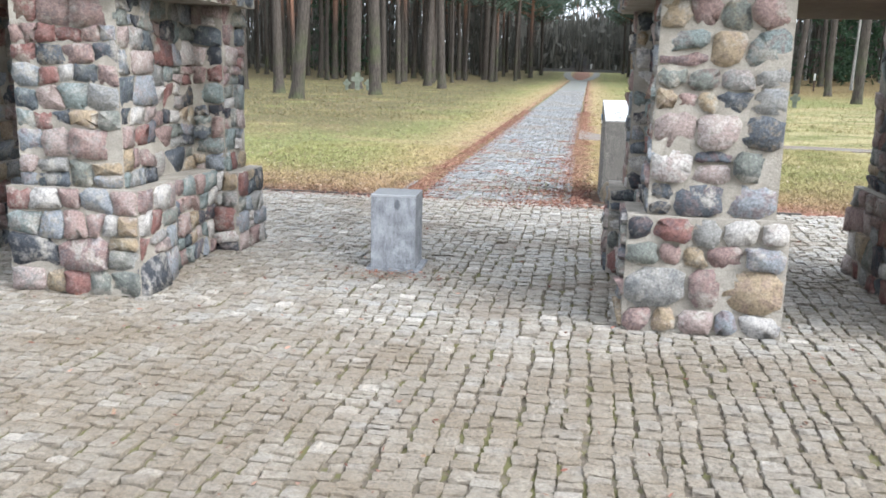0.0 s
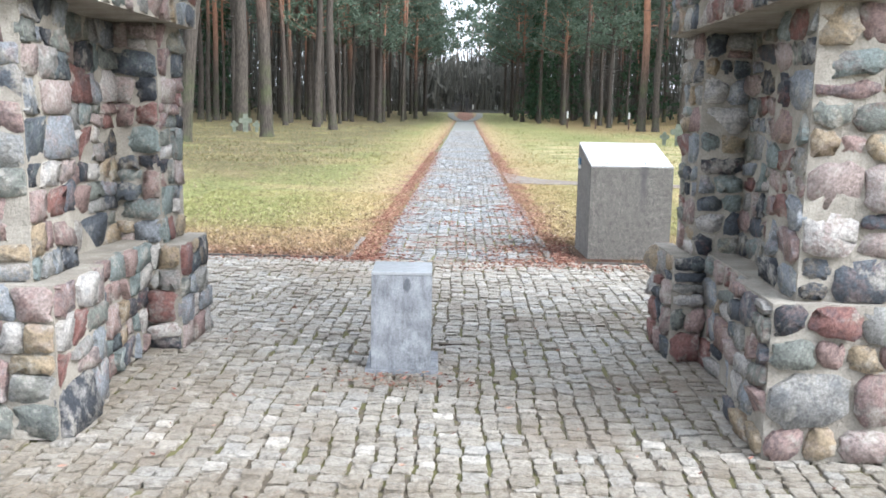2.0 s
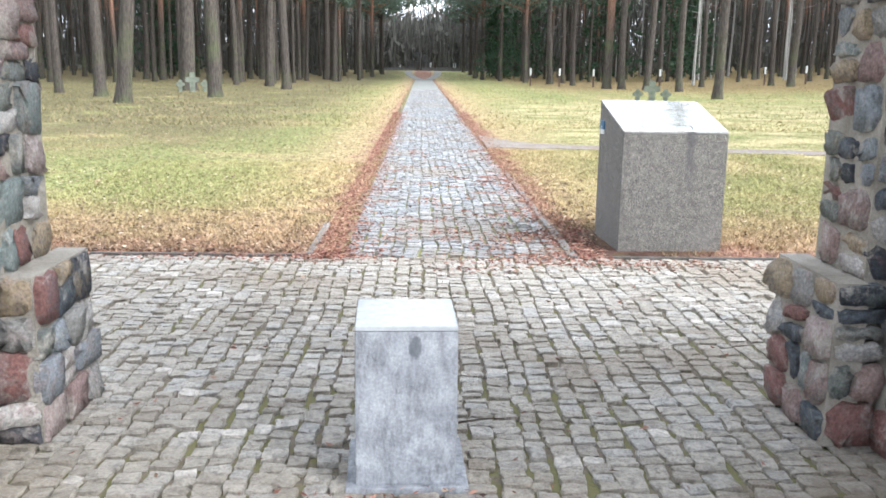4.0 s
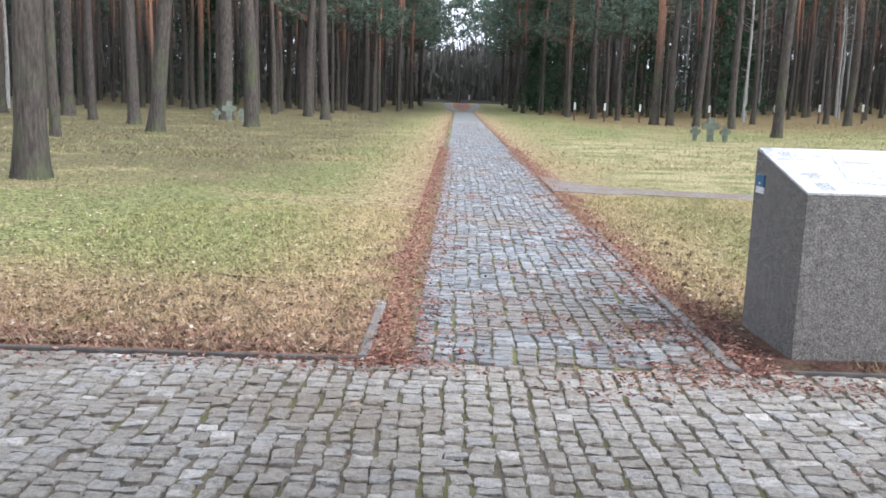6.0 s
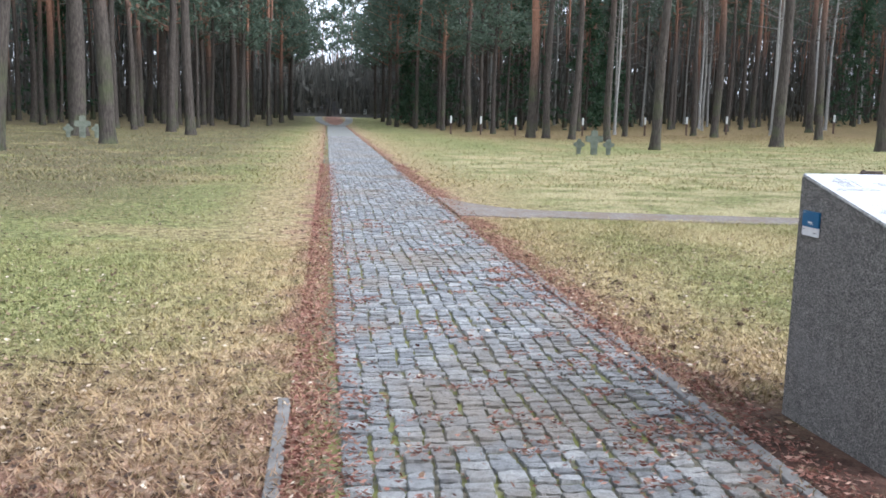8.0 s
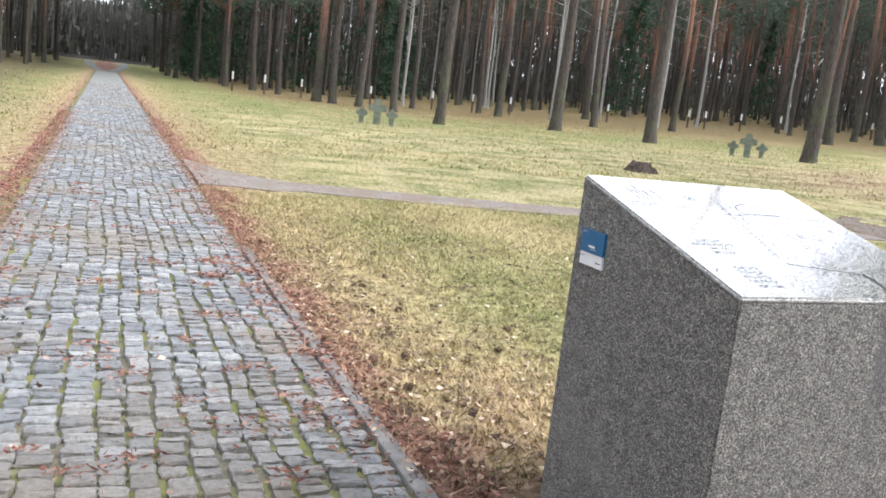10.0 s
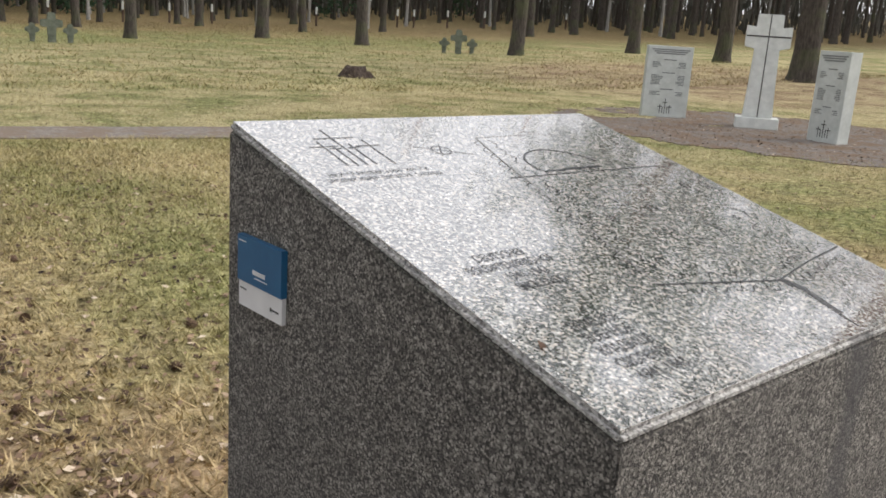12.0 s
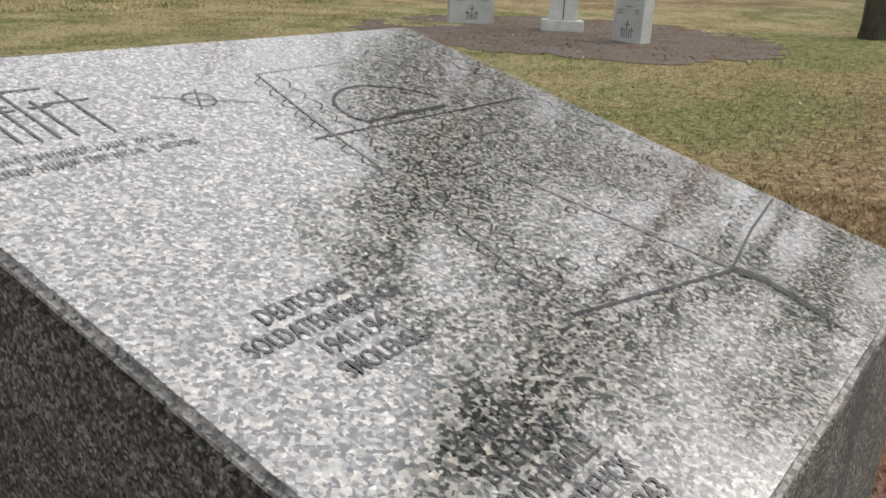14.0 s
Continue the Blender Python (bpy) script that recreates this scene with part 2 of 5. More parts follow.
def mat_granite(name, tones, rough, scale=150.0, coarse=0.01, wet=False):
    n = Nodes(name)
    p = n.obj()
    warp = n.add("ShaderNodeVectorMath", p, n.scaled(n.add("ShaderNodeTexNoise", p, None, 60.0).outputs["Color"], (0.005, 0.005, 0.005)), operation="ADD").outputs[0]
    v = n.voronoi(warp, scale)
    c = n.ramp(n.add("ShaderNodeSeparateColor", v).outputs[0], tones)
    c = n.mix(0.5, c, n.ramp(n.noise(p, scale * 1.7, 4, 0.7), [(0.3, 0.55), (0.7, 1.2)]), "MULTIPLY")
    crystal = n.add("ShaderNodeSeparateColor", n.voronoi(warp, scale * (0.75 if wet else 0.45))).outputs[1]
    c = n.mix(0.6 if wet else 0.4, c, n.ramp(crystal, [(0.0, 0.1), (0.2, 0.4), (0.4, 0.95), (1.0, 1.55)]), "MULTIPLY")
    if not wet:
        q = n.add("ShaderNodeSeparateXYZ", p)
        off = n.math("ABSOLUTE", n.math("ADD", n.math("SUBTRACT", q.outputs[0], 0.56), n.math("MULTIPLY", n.math("SUBTRACT", n.noise(p, 7.0, 3), 0.5), 0.08)))
        streak = n.math("MULTIPLY", n.math("SUBTRACT", 1.0, n.step(off, 0.015, 0.06), True), n.step(q.outputs[2], 0.35, 0.95))
        streak = n.math("MULTIPLY", streak, n.math("SUBTRACT", 1.0, n.step(q.outputs[1], 0.01, 0.03), True))
        c = n.mix(n.math("MULTIPLY", streak, 0.65), c, (0.05, 0.05, 0.055))      # dark run-off mark on the front
        c = n.mix(0.6, c, n.ramp(n.noise(p, 16.0, 6, 0.72), [(0.36, 0.55), (0.5, 0.95), (0.64, 1.25)]), "MULTIPLY")      # weathered blotches
    big = n.noise(p, 2.2, 5)
    c = n.mix(n.math("MULTIPLY", n.step(big, 0.5, 0.75), 0.3), c, (0.18, 0.17, 0.16))
    r = n.math("ADD", rough, n.math("MULTIPLY", n.noise(p, 3.0, 5), 0.08)) if wet else rough
    if wet:
        n.b.inputs["Coat Weight"].default_value, n.b.inputs["Coat Roughness"].default_value, n.b.inputs["Coat IOR"].default_value = 1.0, 0.07, 3.0
    return n.done(c, r, n.bump(n.noise(p, scale * 0.8, 4, 0.7), coarse, 0.6), spec=0.7)


def mat_plain(name, a, b, rough=0.7, scale=12.0, relief=0.003, metal=0.0):
    n = Nodes(name)
    p = n.obj()
    f = n.noise(p, scale, 5, 0.65)
    return n.done(n.ramp(f, [(0.3, a), (0.7, b)]), rough, n.bump(n.noise(p, scale * 6, 4), relief), metal)


def mat_bark(name, low, high, top, moss):
    n = Nodes(name)
    p = n.obj()
    q = n.scaled(p, (9.0, 9.0, 1.6))
    plate = n.voronoi(q, 1.3, "Distance")
    f = n.noise(q, 2.5, 6, 0.7)
    c = n.ramp(f, [(0.3, low), (0.65, high)])
    z = n.add("ShaderNodeSeparateXYZ", p).outputs[2]
    up = n.step(n.math("ADD", z, n.math("MULTIPLY", n.rand(), 10.0)), 12.0, 19.0)
    c = n.mix(up, c, n.ramp(f, [(0.3, top), (0.7, tuple(min(1, t * 1.7) for t in top))]))
    if moss:
        foot = n.math("SUBTRACT", 1.0, n.step(n.math("SUBTRACT", z, n.math("MULTIPLY", n.rand(), 3.0)), -0.5, 1.6), True)
        c = n.mix(n.math("MULTIPLY", n.math("MULTIPLY", foot, 0.7), n.step(n.noise(p, 1.2, 3), 0.4, 0.65)), c, (0.085, 0.1, 0.05))
    c = n.mix(0.6, c, n.ramp(plate, [(0.0, 0.35), (0.4, 1.0)]), "MULTIPLY")
    return n.done(c, 0.9, n.bump(n.math("ADD", plate, f), 0.04, 0.8), spec=0.2)


def mat_needles(name, a, b):
    n = Nodes(name)
    c = n.ramp(n.rand(True), [(0.0, a), (1.0, b)])
    m = n.done(c, 0.7, spec=0.25)
    thin = n.add("ShaderNodeBsdfTranslucent", c)
    both = n.add("ShaderNodeMixShader", 0.4, n.b.outputs[0], thin.outputs[0])
    out = [q for q in n.t.nodes if q.type == "OUTPUT_MATERIAL"][0]
    n.t.links.new(both.outputs[0], out.inputs[0])
    return m


M_GROUND, M_GRASS = mat_ground(), mat_grass()
M_LEAF = mat_litter("dry_leaves", [(0.0, (0.035, 0.022, 0.016)), (0.5, (0.13, 0.078, 0.052)), (0.88, (0.36, 0.25, 0.165)), (1.0, (0.72, 0.61, 0.47))])
M_NEEDLE_LITTER = mat_litter("fallen_pine_needles", [(0.0, (0.15, 0.06, 0.045)), (0.6, (0.38, 0.182, 0.138)), (1.0, (0.54, 0.35, 0.27))])
TAN = [(0.0, (0.33, 0.298, 0.25)), (0.3, (0.39, 0.356, 0.302)), (0.6, (0.44, 0.405, 0.35)), (0.93, (0.41, 0.395, 0.365)), (0.985, (0.62, 0.58, 0.52))]
BLUE = [(0.0, (0.165, 0.17, 0.175)), (0.4, (0.22, 0.228, 0.232)), (0.75, (0.275, 0.283, 0.283)), (1.0, (0.365, 0.367, 0.358))]
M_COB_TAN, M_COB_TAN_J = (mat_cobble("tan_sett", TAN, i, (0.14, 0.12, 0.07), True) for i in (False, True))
M_COB_BLUE, M_COB_BLUE_J = (mat_cobble("blue_grey_sett", BLUE, i, (0.2, 0.2, 0.07), False) for i in (False, True))
M_BED_TAN = mat_bed("sett_joint_sand", (0.09, 0.075, 0.058), (0.21, 0.178, 0.14), (0.14, 0.132, 0.062))
M_BED_BLUE = mat_bed("mossy_joint_sand", (0.1, 0.095, 0.072), (0.22, 0.195, 0.145), (0.19, 0.195, 0.068))
M_FAR_SETTS = mat_bed("far_setts", (0.17, 0.176, 0.18), (0.32, 0.325, 0.32), (0.235, 0.235, 0.19))
M_STONE, M_MORTAR = mat_stone(), mat_mortar()
M_DESK = mat_granite("bush_hammered_granite", [(0.0, (0.018, 0.0165, 0.015)), (0.25, (0.056, 0.052, 0.046)), (0.5, (0.118, 0.11, 0.098)), (0.75, (0.21, 0.196, 0.177)), (1.0, (0.37, 0.35, 0.315))], 0.8, 330.0, 0.008)
M_DESK_TOP = mat_granite("polished_granite", [(0.0, (0.012, 0.014, 0.015)), (0.22, (0.035, 0.038, 0.039)), (0.34, (0.19, 0.195, 0.19)), (0.65, (0.38, 0.385, 0.365)), (0.9, (0.5, 0.455, 0.4)), (1.0, (0.64, 0.635, 0.61))], 0.06, 290.0, 0.0003, True)
M_DESK_EDGE = mat_granite("rough_cut_granite", [(0.0, (0.1, 0.1, 0.1)), (0.2, (0.27, 0.265, 0.255)), (0.6, (0.46, 0.45, 0.43)), (1.0, (0.66, 0.645, 0.62))], 0.75, 260.0, 0.006)


def mat_concrete():
    n = Nodes("weathered_concrete")
    p = n.obj()
    c = n.ramp(n.noise(p, 6, 6, 0.65), [(0.3, (0.2, 0.21, 0.23)), (0.7, (0.43, 0.445, 0.47))])
    c = n.mix(n.math("MULTIPLY", n.step(n.noise(p, 3.2, 5, 0.7), 0.55, 0.68), 0.7), c, (0.13, 0.14, 0.155))
    c = n.mix(0.5, c, n.ramp(n.noise(p, 90, 5, 0.7), [(0.3, 0.5), (0.7, 1.2)]), "MULTIPLY")
    run = n.noise(n.scaled(p, (22.0, 22.0, 7.0)), 1.0, 6, 0.75)
    c = n.mix(0.7, c, n.ramp(run, [(0.36, 0.55), (0.5, 1.0), (0.62, 1.2)]), "MULTIPLY")
    q = n.add("ShaderNodeSeparateXYZ", p)
    dx = n.math("MULTIPLY", n.math("SUBTRACT", q.outputs[0], 0.03), 1.5)
    dz = n.math("SUBTRACT", q.outputs[2], 0.535)
    spot = n.math("ADD", n.math("SQRT", n.math("ADD", n.math("MULTIPLY", dx, dx), n.math("MULTIPLY", dz, dz))), n.math("MULTIPLY", n.math("SUBTRACT", run, 0.5), 0.09))
    spot = n.math("MULTIPLY", n.math("SUBTRACT", 1.0, n.step(spot, 0.028, 0.05), True), n.math("SUBTRACT", 1.0, n.step(q.outputs[1], -0.17, -0.15), True))
    c = n.mix(n.math("MULTIPLY", spot, 0.7), c, (0.09, 0.1, 0.115))       # dark spill high on the front
    return n.done(c, 0.85, n.bump(n.noise(p, 70, 5, 0.7), 0.005), spec=0.3)


M_CONCRETE = mat_concrete()
# the pale tone puts reflected sky into the colour of the bollard's top
M_BOLLARD_TOP = mat_plain("polished_sky_paled_stone", (0.36, 0.375, 0.39), (0.46, 0.475, 0.49), 0.25, 30.0, 0.0004)
M_KERB = mat_plain("dark_kerb_stone", (0.045, 0.041, 0.037), (0.12, 0.111, 0.1), 0.9, 9.0)
M_KERB_PALE = mat_plain("weathered_kerb_stone", (0.1, 0.094, 0.087), (0.22, 0.21, 0.196), 0.9, 9.0)
M_SLAB = mat_plain("grey_green_slab", (0.42, 0.45, 0.43), (0.55, 0.58, 0.56), 0.7, 5.0)
M_FAINT = mat_plain("faded_lettering", (0.16, 0.17, 0.17), (0.26, 0.27, 0.27), 0.8, 30.0, 0.0)
M_WHITE_STONE = mat_plain("pale_stone", (0.52, 0.54, 0.52), (0.7, 0.72, 0.69), 0.7, 7.0)
M_GREY_STONE = mat_plain("mossy_grey_stone", (0.08, 0.093, 0.07), (0.2, 0.222, 0.178), 0.9, 6.0, 0.02)
M_DARK_STONE = mat_plain("dark_wet_stone", (0.04, 0.04, 0.042), (0.1, 0.1, 0.1), 0.8, 4.0, 0.02)
M_ENGRAVE = mat_plain("engraving_paint", (0.016, 0.016, 0.02), (0.04, 0.04, 0.045), 0.8, 40.0, 0.0)
bs = M_ENGRAVE.node_tree.nodes["Principled BSDF"]      # the engraving shines like the face it is cut in
bs.inputs["Coat Weight"].default_value, bs.inputs["Coat Roughness"].default_value, bs.inputs["Coat IOR"].default_value = 0.75, 0.16, 2.4
M_GROOVE = mat_plain("unpainted_groove", (0.12, 0.12, 0.12), (0.2, 0.2, 0.2), 0.8, 60.0, 0.0)
M_BLUE = mat_plain("blue_plastic", (0.012, 0.09, 0.2), (0.016, 0.11, 0.23), 0.35, 20.0, 0.0)
M_WHITE = mat_plain("white_plastic", (0.6, 0.6, 0.6), (0.68, 0.68, 0.68), 0.4, 20.0, 0.0)
M_WHITE_PAINT = mat_plain("white_paint", (0.75, 0.75, 0.73), (0.85, 0.85, 0.84), 0.6, 15.0, 0.0)
M_TILE = mat_plain("red_roof_sheet", (0.55, 0.1, 0.12), (0.68, 0.16, 0.18), 0.3, 6.0, 0.001)
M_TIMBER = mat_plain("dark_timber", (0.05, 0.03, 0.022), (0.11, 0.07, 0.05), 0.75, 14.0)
M_GRAVEL = mat_bed("grey_gravel", (0.085, 0.075, 0.067), (0.28, 0.25, 0.225), (0.17, 0.12, 0.085))
M_TRODDEN = mat_bed("trodden_gravel", (0.12, 0.104, 0.092), (0.34, 0.305, 0.27), (0.21, 0.165, 0.13))
M_STUMP = mat_bark("stump_bark", (0.03, 0.022, 0.018), (0.1, 0.075, 0.06), (0.1, 0.08, 0.06), False)
M_PINE = mat_bark("pine_bark", (0.032, 0.027, 0.023), (0.1, 0.086, 0.075), (0.24, 0.125, 0.085), True)
M_CONE = mat_plain("pine_cone_brown", (0.09, 0.055, 0.035), (0.2, 0.13, 0.085), 0.8, 60.0)
M_BIRCH = mat_bark("birch_bark", (0.16, 0.155, 0.145), (0.42, 0.41, 0.385), (0.34, 0.33, 0.31), False)
# pine needles and far woods are lightened: distance haze put into their colour
M_NEEDLES = mat_needles("pine_needles", (0.075, 0.115, 0.085), (0.17, 0.22, 0.165))
M_SPRUCE = mat_needles("spruce_needles", (0.03, 0.065, 0.04), (0.075, 0.125, 0.07))
M_TWIG = mat_needles("bare_twigs", (0.07, 0.055, 0.045), (0.16, 0.13, 0.11))
M_FAR = mat_needles("far_woods", (0.06, 0.063, 0.055), (0.14, 0.135, 0.118))


# ---- mesh helpers ----
def mesh_from(name, verts, faces, material, smooth=False):
    me = bpy.data.meshes.new(name)
    me.from_pydata([tuple(v) for v in verts], [], [tuple(f) for f in faces])
    me.materials.append(material)
    if smooth:
        me.polygons.foreach_set("use_smooth", [True] * len(me.polygons))
    me.update()
    return me


def part(name, data, material, parent=None, label="", smooth=False):
    """Links a bmesh or a mesh as one object, under a thing or a part."""
    if isinstance(data, bmesh.types.BMesh):
        me = bpy.data.meshes.new(name)
        bmesh.ops.recalc_face_normals(data, faces=data.faces)
        data.to_mesh(me)
        data.free()
        me.materials.append(material)
        if smooth:
            me.polygons.foreach_set("use_smooth", [True] * len(me.polygons))
    else:
        me = data
    ob = new(name, me)
    if parent is not None:
        ob.parent = parent
    if label:
        ob["label"] = label
    return ob


def add_box(bm, lo, hi, bevel=0.0):
    r = bmesh.ops.create_cube(bm, size=1.0)
    vs = r["verts"]
    c = [(a + b) / 2 for a, b in zip(lo, hi)]
    s = [b - a for a, b in zip(lo, hi)]
    for v in vs:
        v.co = Vector((c[0] + v.co.x * s[0], c[1] + v.co.y * s[1], c[2] + v.co.z * s[2]))
    es = list({e for v in vs for e in v.link_edges})
    if bevel:
        bmesh.ops.bevel(bm, geom=es, offset=bevel, segments=2, profile=0.6, affect="EDGES")
    return bm


def box(lo, hi, bevel=0.0):
    return add_box(bmesh.new(), lo, hi, bevel)


def terrain(x, y):
    """Height of the ground: level, with a soft rise far to the east and at the end of the path."""
    d = np.maximum(np.asarray(x, float) - 13.0, 0.0)
    t = np.clip((np.asarray(y, float) - 104.0) / 50.0, 0.0, 1.0)
    return 0.044 * d * d / (d + 8.0) + 0.7 * t * t * (3 - 2 * t)


# ---- ground, forecourt and paths ----
rng = np.random.default_rng(7)


def spread(lo, hi, step, far):
    """Grid lines, close together between lo and hi, and ever wider out to far."""
    a = list(np.arange(lo, hi + 1e-6, step))
    d, g = step, 1.22
    x = hi
    while x < far:
        d *= g
        x += d
        a.append(x)
    d, x = step, lo
    while x > -far:
        d *= g
        x -= d
        a.insert(0, x)
    return a


gx = sorted(set([round(v, 3) for v in spread(-9, 16, 0.25, 900)] + [-2.2, -2.1, -0.14, -0.06]))
gy = sorted(set([round(v, 3) for v in spread(-4, 34, 0.25, 900)] + [11.08, 11.14, 103.9, 104.1] + list(range(107, 166, 3))))
X, Y = np.meshgrid(gx, gy)
Z = terrain(X, Y)
for i, j in [(a, b) for a in range(len(gy)) for b in range(len(gx))]:
    x, y = X[i, j], Y[i, j]
    if -40 < x < 60 and -10 < y < 120:
        Z[i, j] += 0.05 * noise.noise((x * 0.35, y * 0.35, 0)) * 0.4 + 0.01 * noise.noise((x * 1.9, y * 1.9, 3))
paved = ((Y < 11.1) & (Y > -1.5) & (X > -8.0) & (X < 6.5)) | ((X > -2.15) & (X < -0.1) & (Y < 104))
Z = np.where(paved, -0.09, np.maximum(Z, terrain(X, Y)) * 0.9)
nx = len(gx)
gv = np.stack([X.ravel(), Y.ravel(), Z.ravel()], 1)
gf = [(i * nx + j, i * nx + j + 1, (i + 1) * nx + j + 1, (i + 1) * nx + j) for i in range(len(gy) - 1) for j in range(nx - 1)]
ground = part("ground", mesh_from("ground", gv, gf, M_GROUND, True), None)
tagged(ground, "winter lawn with straw-coloured grass and fallen leaves", "lawn", kind="structure")

court = part("pavement", box((-8.1, -1.6, -0.14), (6.6, 11.1, -0.016)), M_BED_TAN)
tagged(court, "forecourt paved with worn tan stone setts", "pavement", kind="structure")
path_bed = part("path", box((-2.12, 11.1, -0.14), (-0.12, 104, -0.02)), M_BED_BLUE)
far_path = part("path_far", box((-1.96, 62, -0.1), (-0.15, 104, 0.0)), M_FAR_SETTS)
tagged(far_path, "far stretch of the blue-grey sett footpath", "path", kind="structure")
tagged(path_bed, "straight footpath of blue-grey setts with mossy joints", "path", kind="structure")


def cobble_rows(x0, x1, y0, y1, w, d, seed):
    """Centre, size, turn and height of each sett, in wavering columns that run away from the gate."""
    r = np.random.default_rng(seed)
    out, x, k = [], x0, 0
    while x < x1 - 0.3 * w:
        cw = w * r.uniform(0.8, 1.2)
        cx = min(x + cw / 2, x1 - cw / 2)
        y = y0 - r.uniform(0, 0.9) * d
        while y < y1 - 0.2 * d:
            cd = min(d * r.uniform(0.65, 1.35), y1 - y)
            if y + cd / 2 > y0:
                bend = 0.04 * noise.noise((cx * 0.5, y * 0.9, seed)) + 0.022 * noise.noise((cx * 1.6, y * 3.0, seed + 5)) + r.normal(0, 0.003)
                bend *= min(1.0, (cx - x0) / 0.3, (x1 - cx) / 0.3)
                out.append((cx + bend + r.normal(0, 0.006), y + cd / 2, cw * r.uniform(0.86, 1.05), cd, r.normal(0, 0.07), r.normal(0, 0.0045)))
            y += cd
        x += cw
        k += 1
    return out


def sett_shape(r):
    """A worn sett with its top at 0, one unit wide and deep: corners, chamfer and crown."""
    v = []
    for z, s in ((-0.045, 0.5), (-0.007, 0.49), (0.0, 0.45)):
        for cx, cy in ((-1, -1), (0, -1.03), (1, -1), (1.03, 0), (1, 1), (0, 1.03), (-1, 1), (-1.03, 0)):
            v.append((s * cx * (1 - 0.04 * abs(cy)) + r.normal(0, 0.036), s * cy * (1 - 0.04 * abs(cx)) + r.normal(0, 0.03), z + (r.normal(0, 0.0026) if z > -0.02 else 0)))
    v.append((0, 0, 0.003))
    f = []
    for ring in (0, 8):
        for i in range(8):
            j = (i + 1) % 8
            f.append((ring + i, ring + j, ring + 8 + j, ring + 8 + i))
    for i in range(8):
        f.append((16 + i, 16 + (i + 1) % 8, 24))
    return np.array(v), f


SETTS = [sett_shape(np.random.default_rng(40 + i)) for i in range(14)]


def lay_setts(parent, cells, joint, m_single, m_joined, near, name, label):
    """The setts of one stretch as parts, the rest joined."""
    variants = [mesh_from("sett", v, f, m_single) for v, f in SETTS]
    V, F, base, made = [], [], 0, 0
    r = np.random.default_rng(5)
    for cx, cy, w, d, a, h in cells:
        k = int(r.integers(len(SETTS)))
        if near(cx, cy) and made < 300:
            ob = new("sett", variants[k])
            ob.parent = parent
            ob.matrix_basis = Matrix.LocRotScale((cx, cy, h), Euler((0, 0, a)), (w - joint, d - joint, 1))
            made += 1
            continue
        v, f = SETTS[k]
        c, s = math.cos(a), math.sin(a)
        px, py = v[:, 0] * (w - joint), v[:, 1] * (d - joint)
        tilt = r.normal(0, 0.025, 2)
        V.append(np.stack([cx + c * px - s * py, cy + s * px + c * py, v[:, 2] + h + px * tilt[0] + py * tilt[1]], 1))
        F.extend([tuple(i + base for i in q) for q in f])
        base += len(v)
    ob = part(name, mesh_from(name, np.concatenate(V), F, m_joined), None, parent, label)
    tagged(ob, kind="stuff")


# ---- kerbs ----
def kerb(lo, hi, label):
    ob = part("kerb", box(lo, hi, 0.008), M_KERB if "dark" in label else M_KERB_PALE)
    return tagged(ob, label, "kerb", "lawn kerbs", "structure")


kerb((-2.255, 11.11, -0.1), (-2.19, 12.5, 0.02), "narrow weathered kerb strip beside the path")
kerb((-4.6, 11.068, -0.1), (-2.19, 11.105, 0.018), "narrow dark kerb strip between setts and lawn")
kerb((-0.15, 11.11, -0.1), (-0.075, 16.8, 0.014), "narrow weathered kerb strip beside the path")
kerb((-0.15, 11.068, -0.1), (2.6, 11.105, 0.016), "narrow dark kerb strip between setts and lawn")

# ---- gravel side path and the round place before the stone cross ----
def flat_patch(name, outline, z, material, label, category):
    bm = bmesh.new()
    top = [bm.verts.new((x, y, z + float(terrain(x, y)))) for x, y in outline]
    low = [bm.verts.new((x, y, -0.2)) for x, y in outline]
    bm.faces.new(top)
    for i in range(len(top)):
        j = (i + 1) % len(top)
        bm.faces.new((low[i], low[j], top[j], top[i]))
    return tagged(part(name, bm, material), label, category, kind="structure")


side = []
for i in range(25):
    x = -0.1 + 10.2 * i / 24
    side.append((x, 20.95 - 0.17 * x - 0.25 * math.sin(x * 0.5) - (0.0 if x > 0.8 else 0.25) + 0.06 * noise.noise((x * 2, 1, 0))))
back = []
for i in range(25):
    x = 10.1 - 10.2 * i / 24
    back.append((x, 21.75 - 0.17 * x - 0.1 * math.sin(x * 0.5) + (1.6 * (1 - x / 1.2) ** 2 if x < 1.2 else 0.0) + 0.06 * noise.noise((x * 2, 9, 0))))
flat_patch("side_path", side + back, 0.02, M_TRODDEN, "narrow grey-brown gravel side path across the lawn", "path")
ring = []
for a in np.linspace(0, 2 * math.pi, 150, endpoint=False):
    k = 1 + 0.1 * noise.noise((math.cos(a) * 2, math.sin(a) * 2, 5)) + 0.13 * noise.noise((math.cos(a) * 11, math.sin(a) * 11, 7))
    ring.append((13.2 + 3.2 * k * math.cos(a), 19.0 + 3.6 * k * math.sin(a)))
flat_patch("gravel_circle", ring, 0.01, M_GRAVEL, "round grey gravel place in front of the stone cross", "gravel")


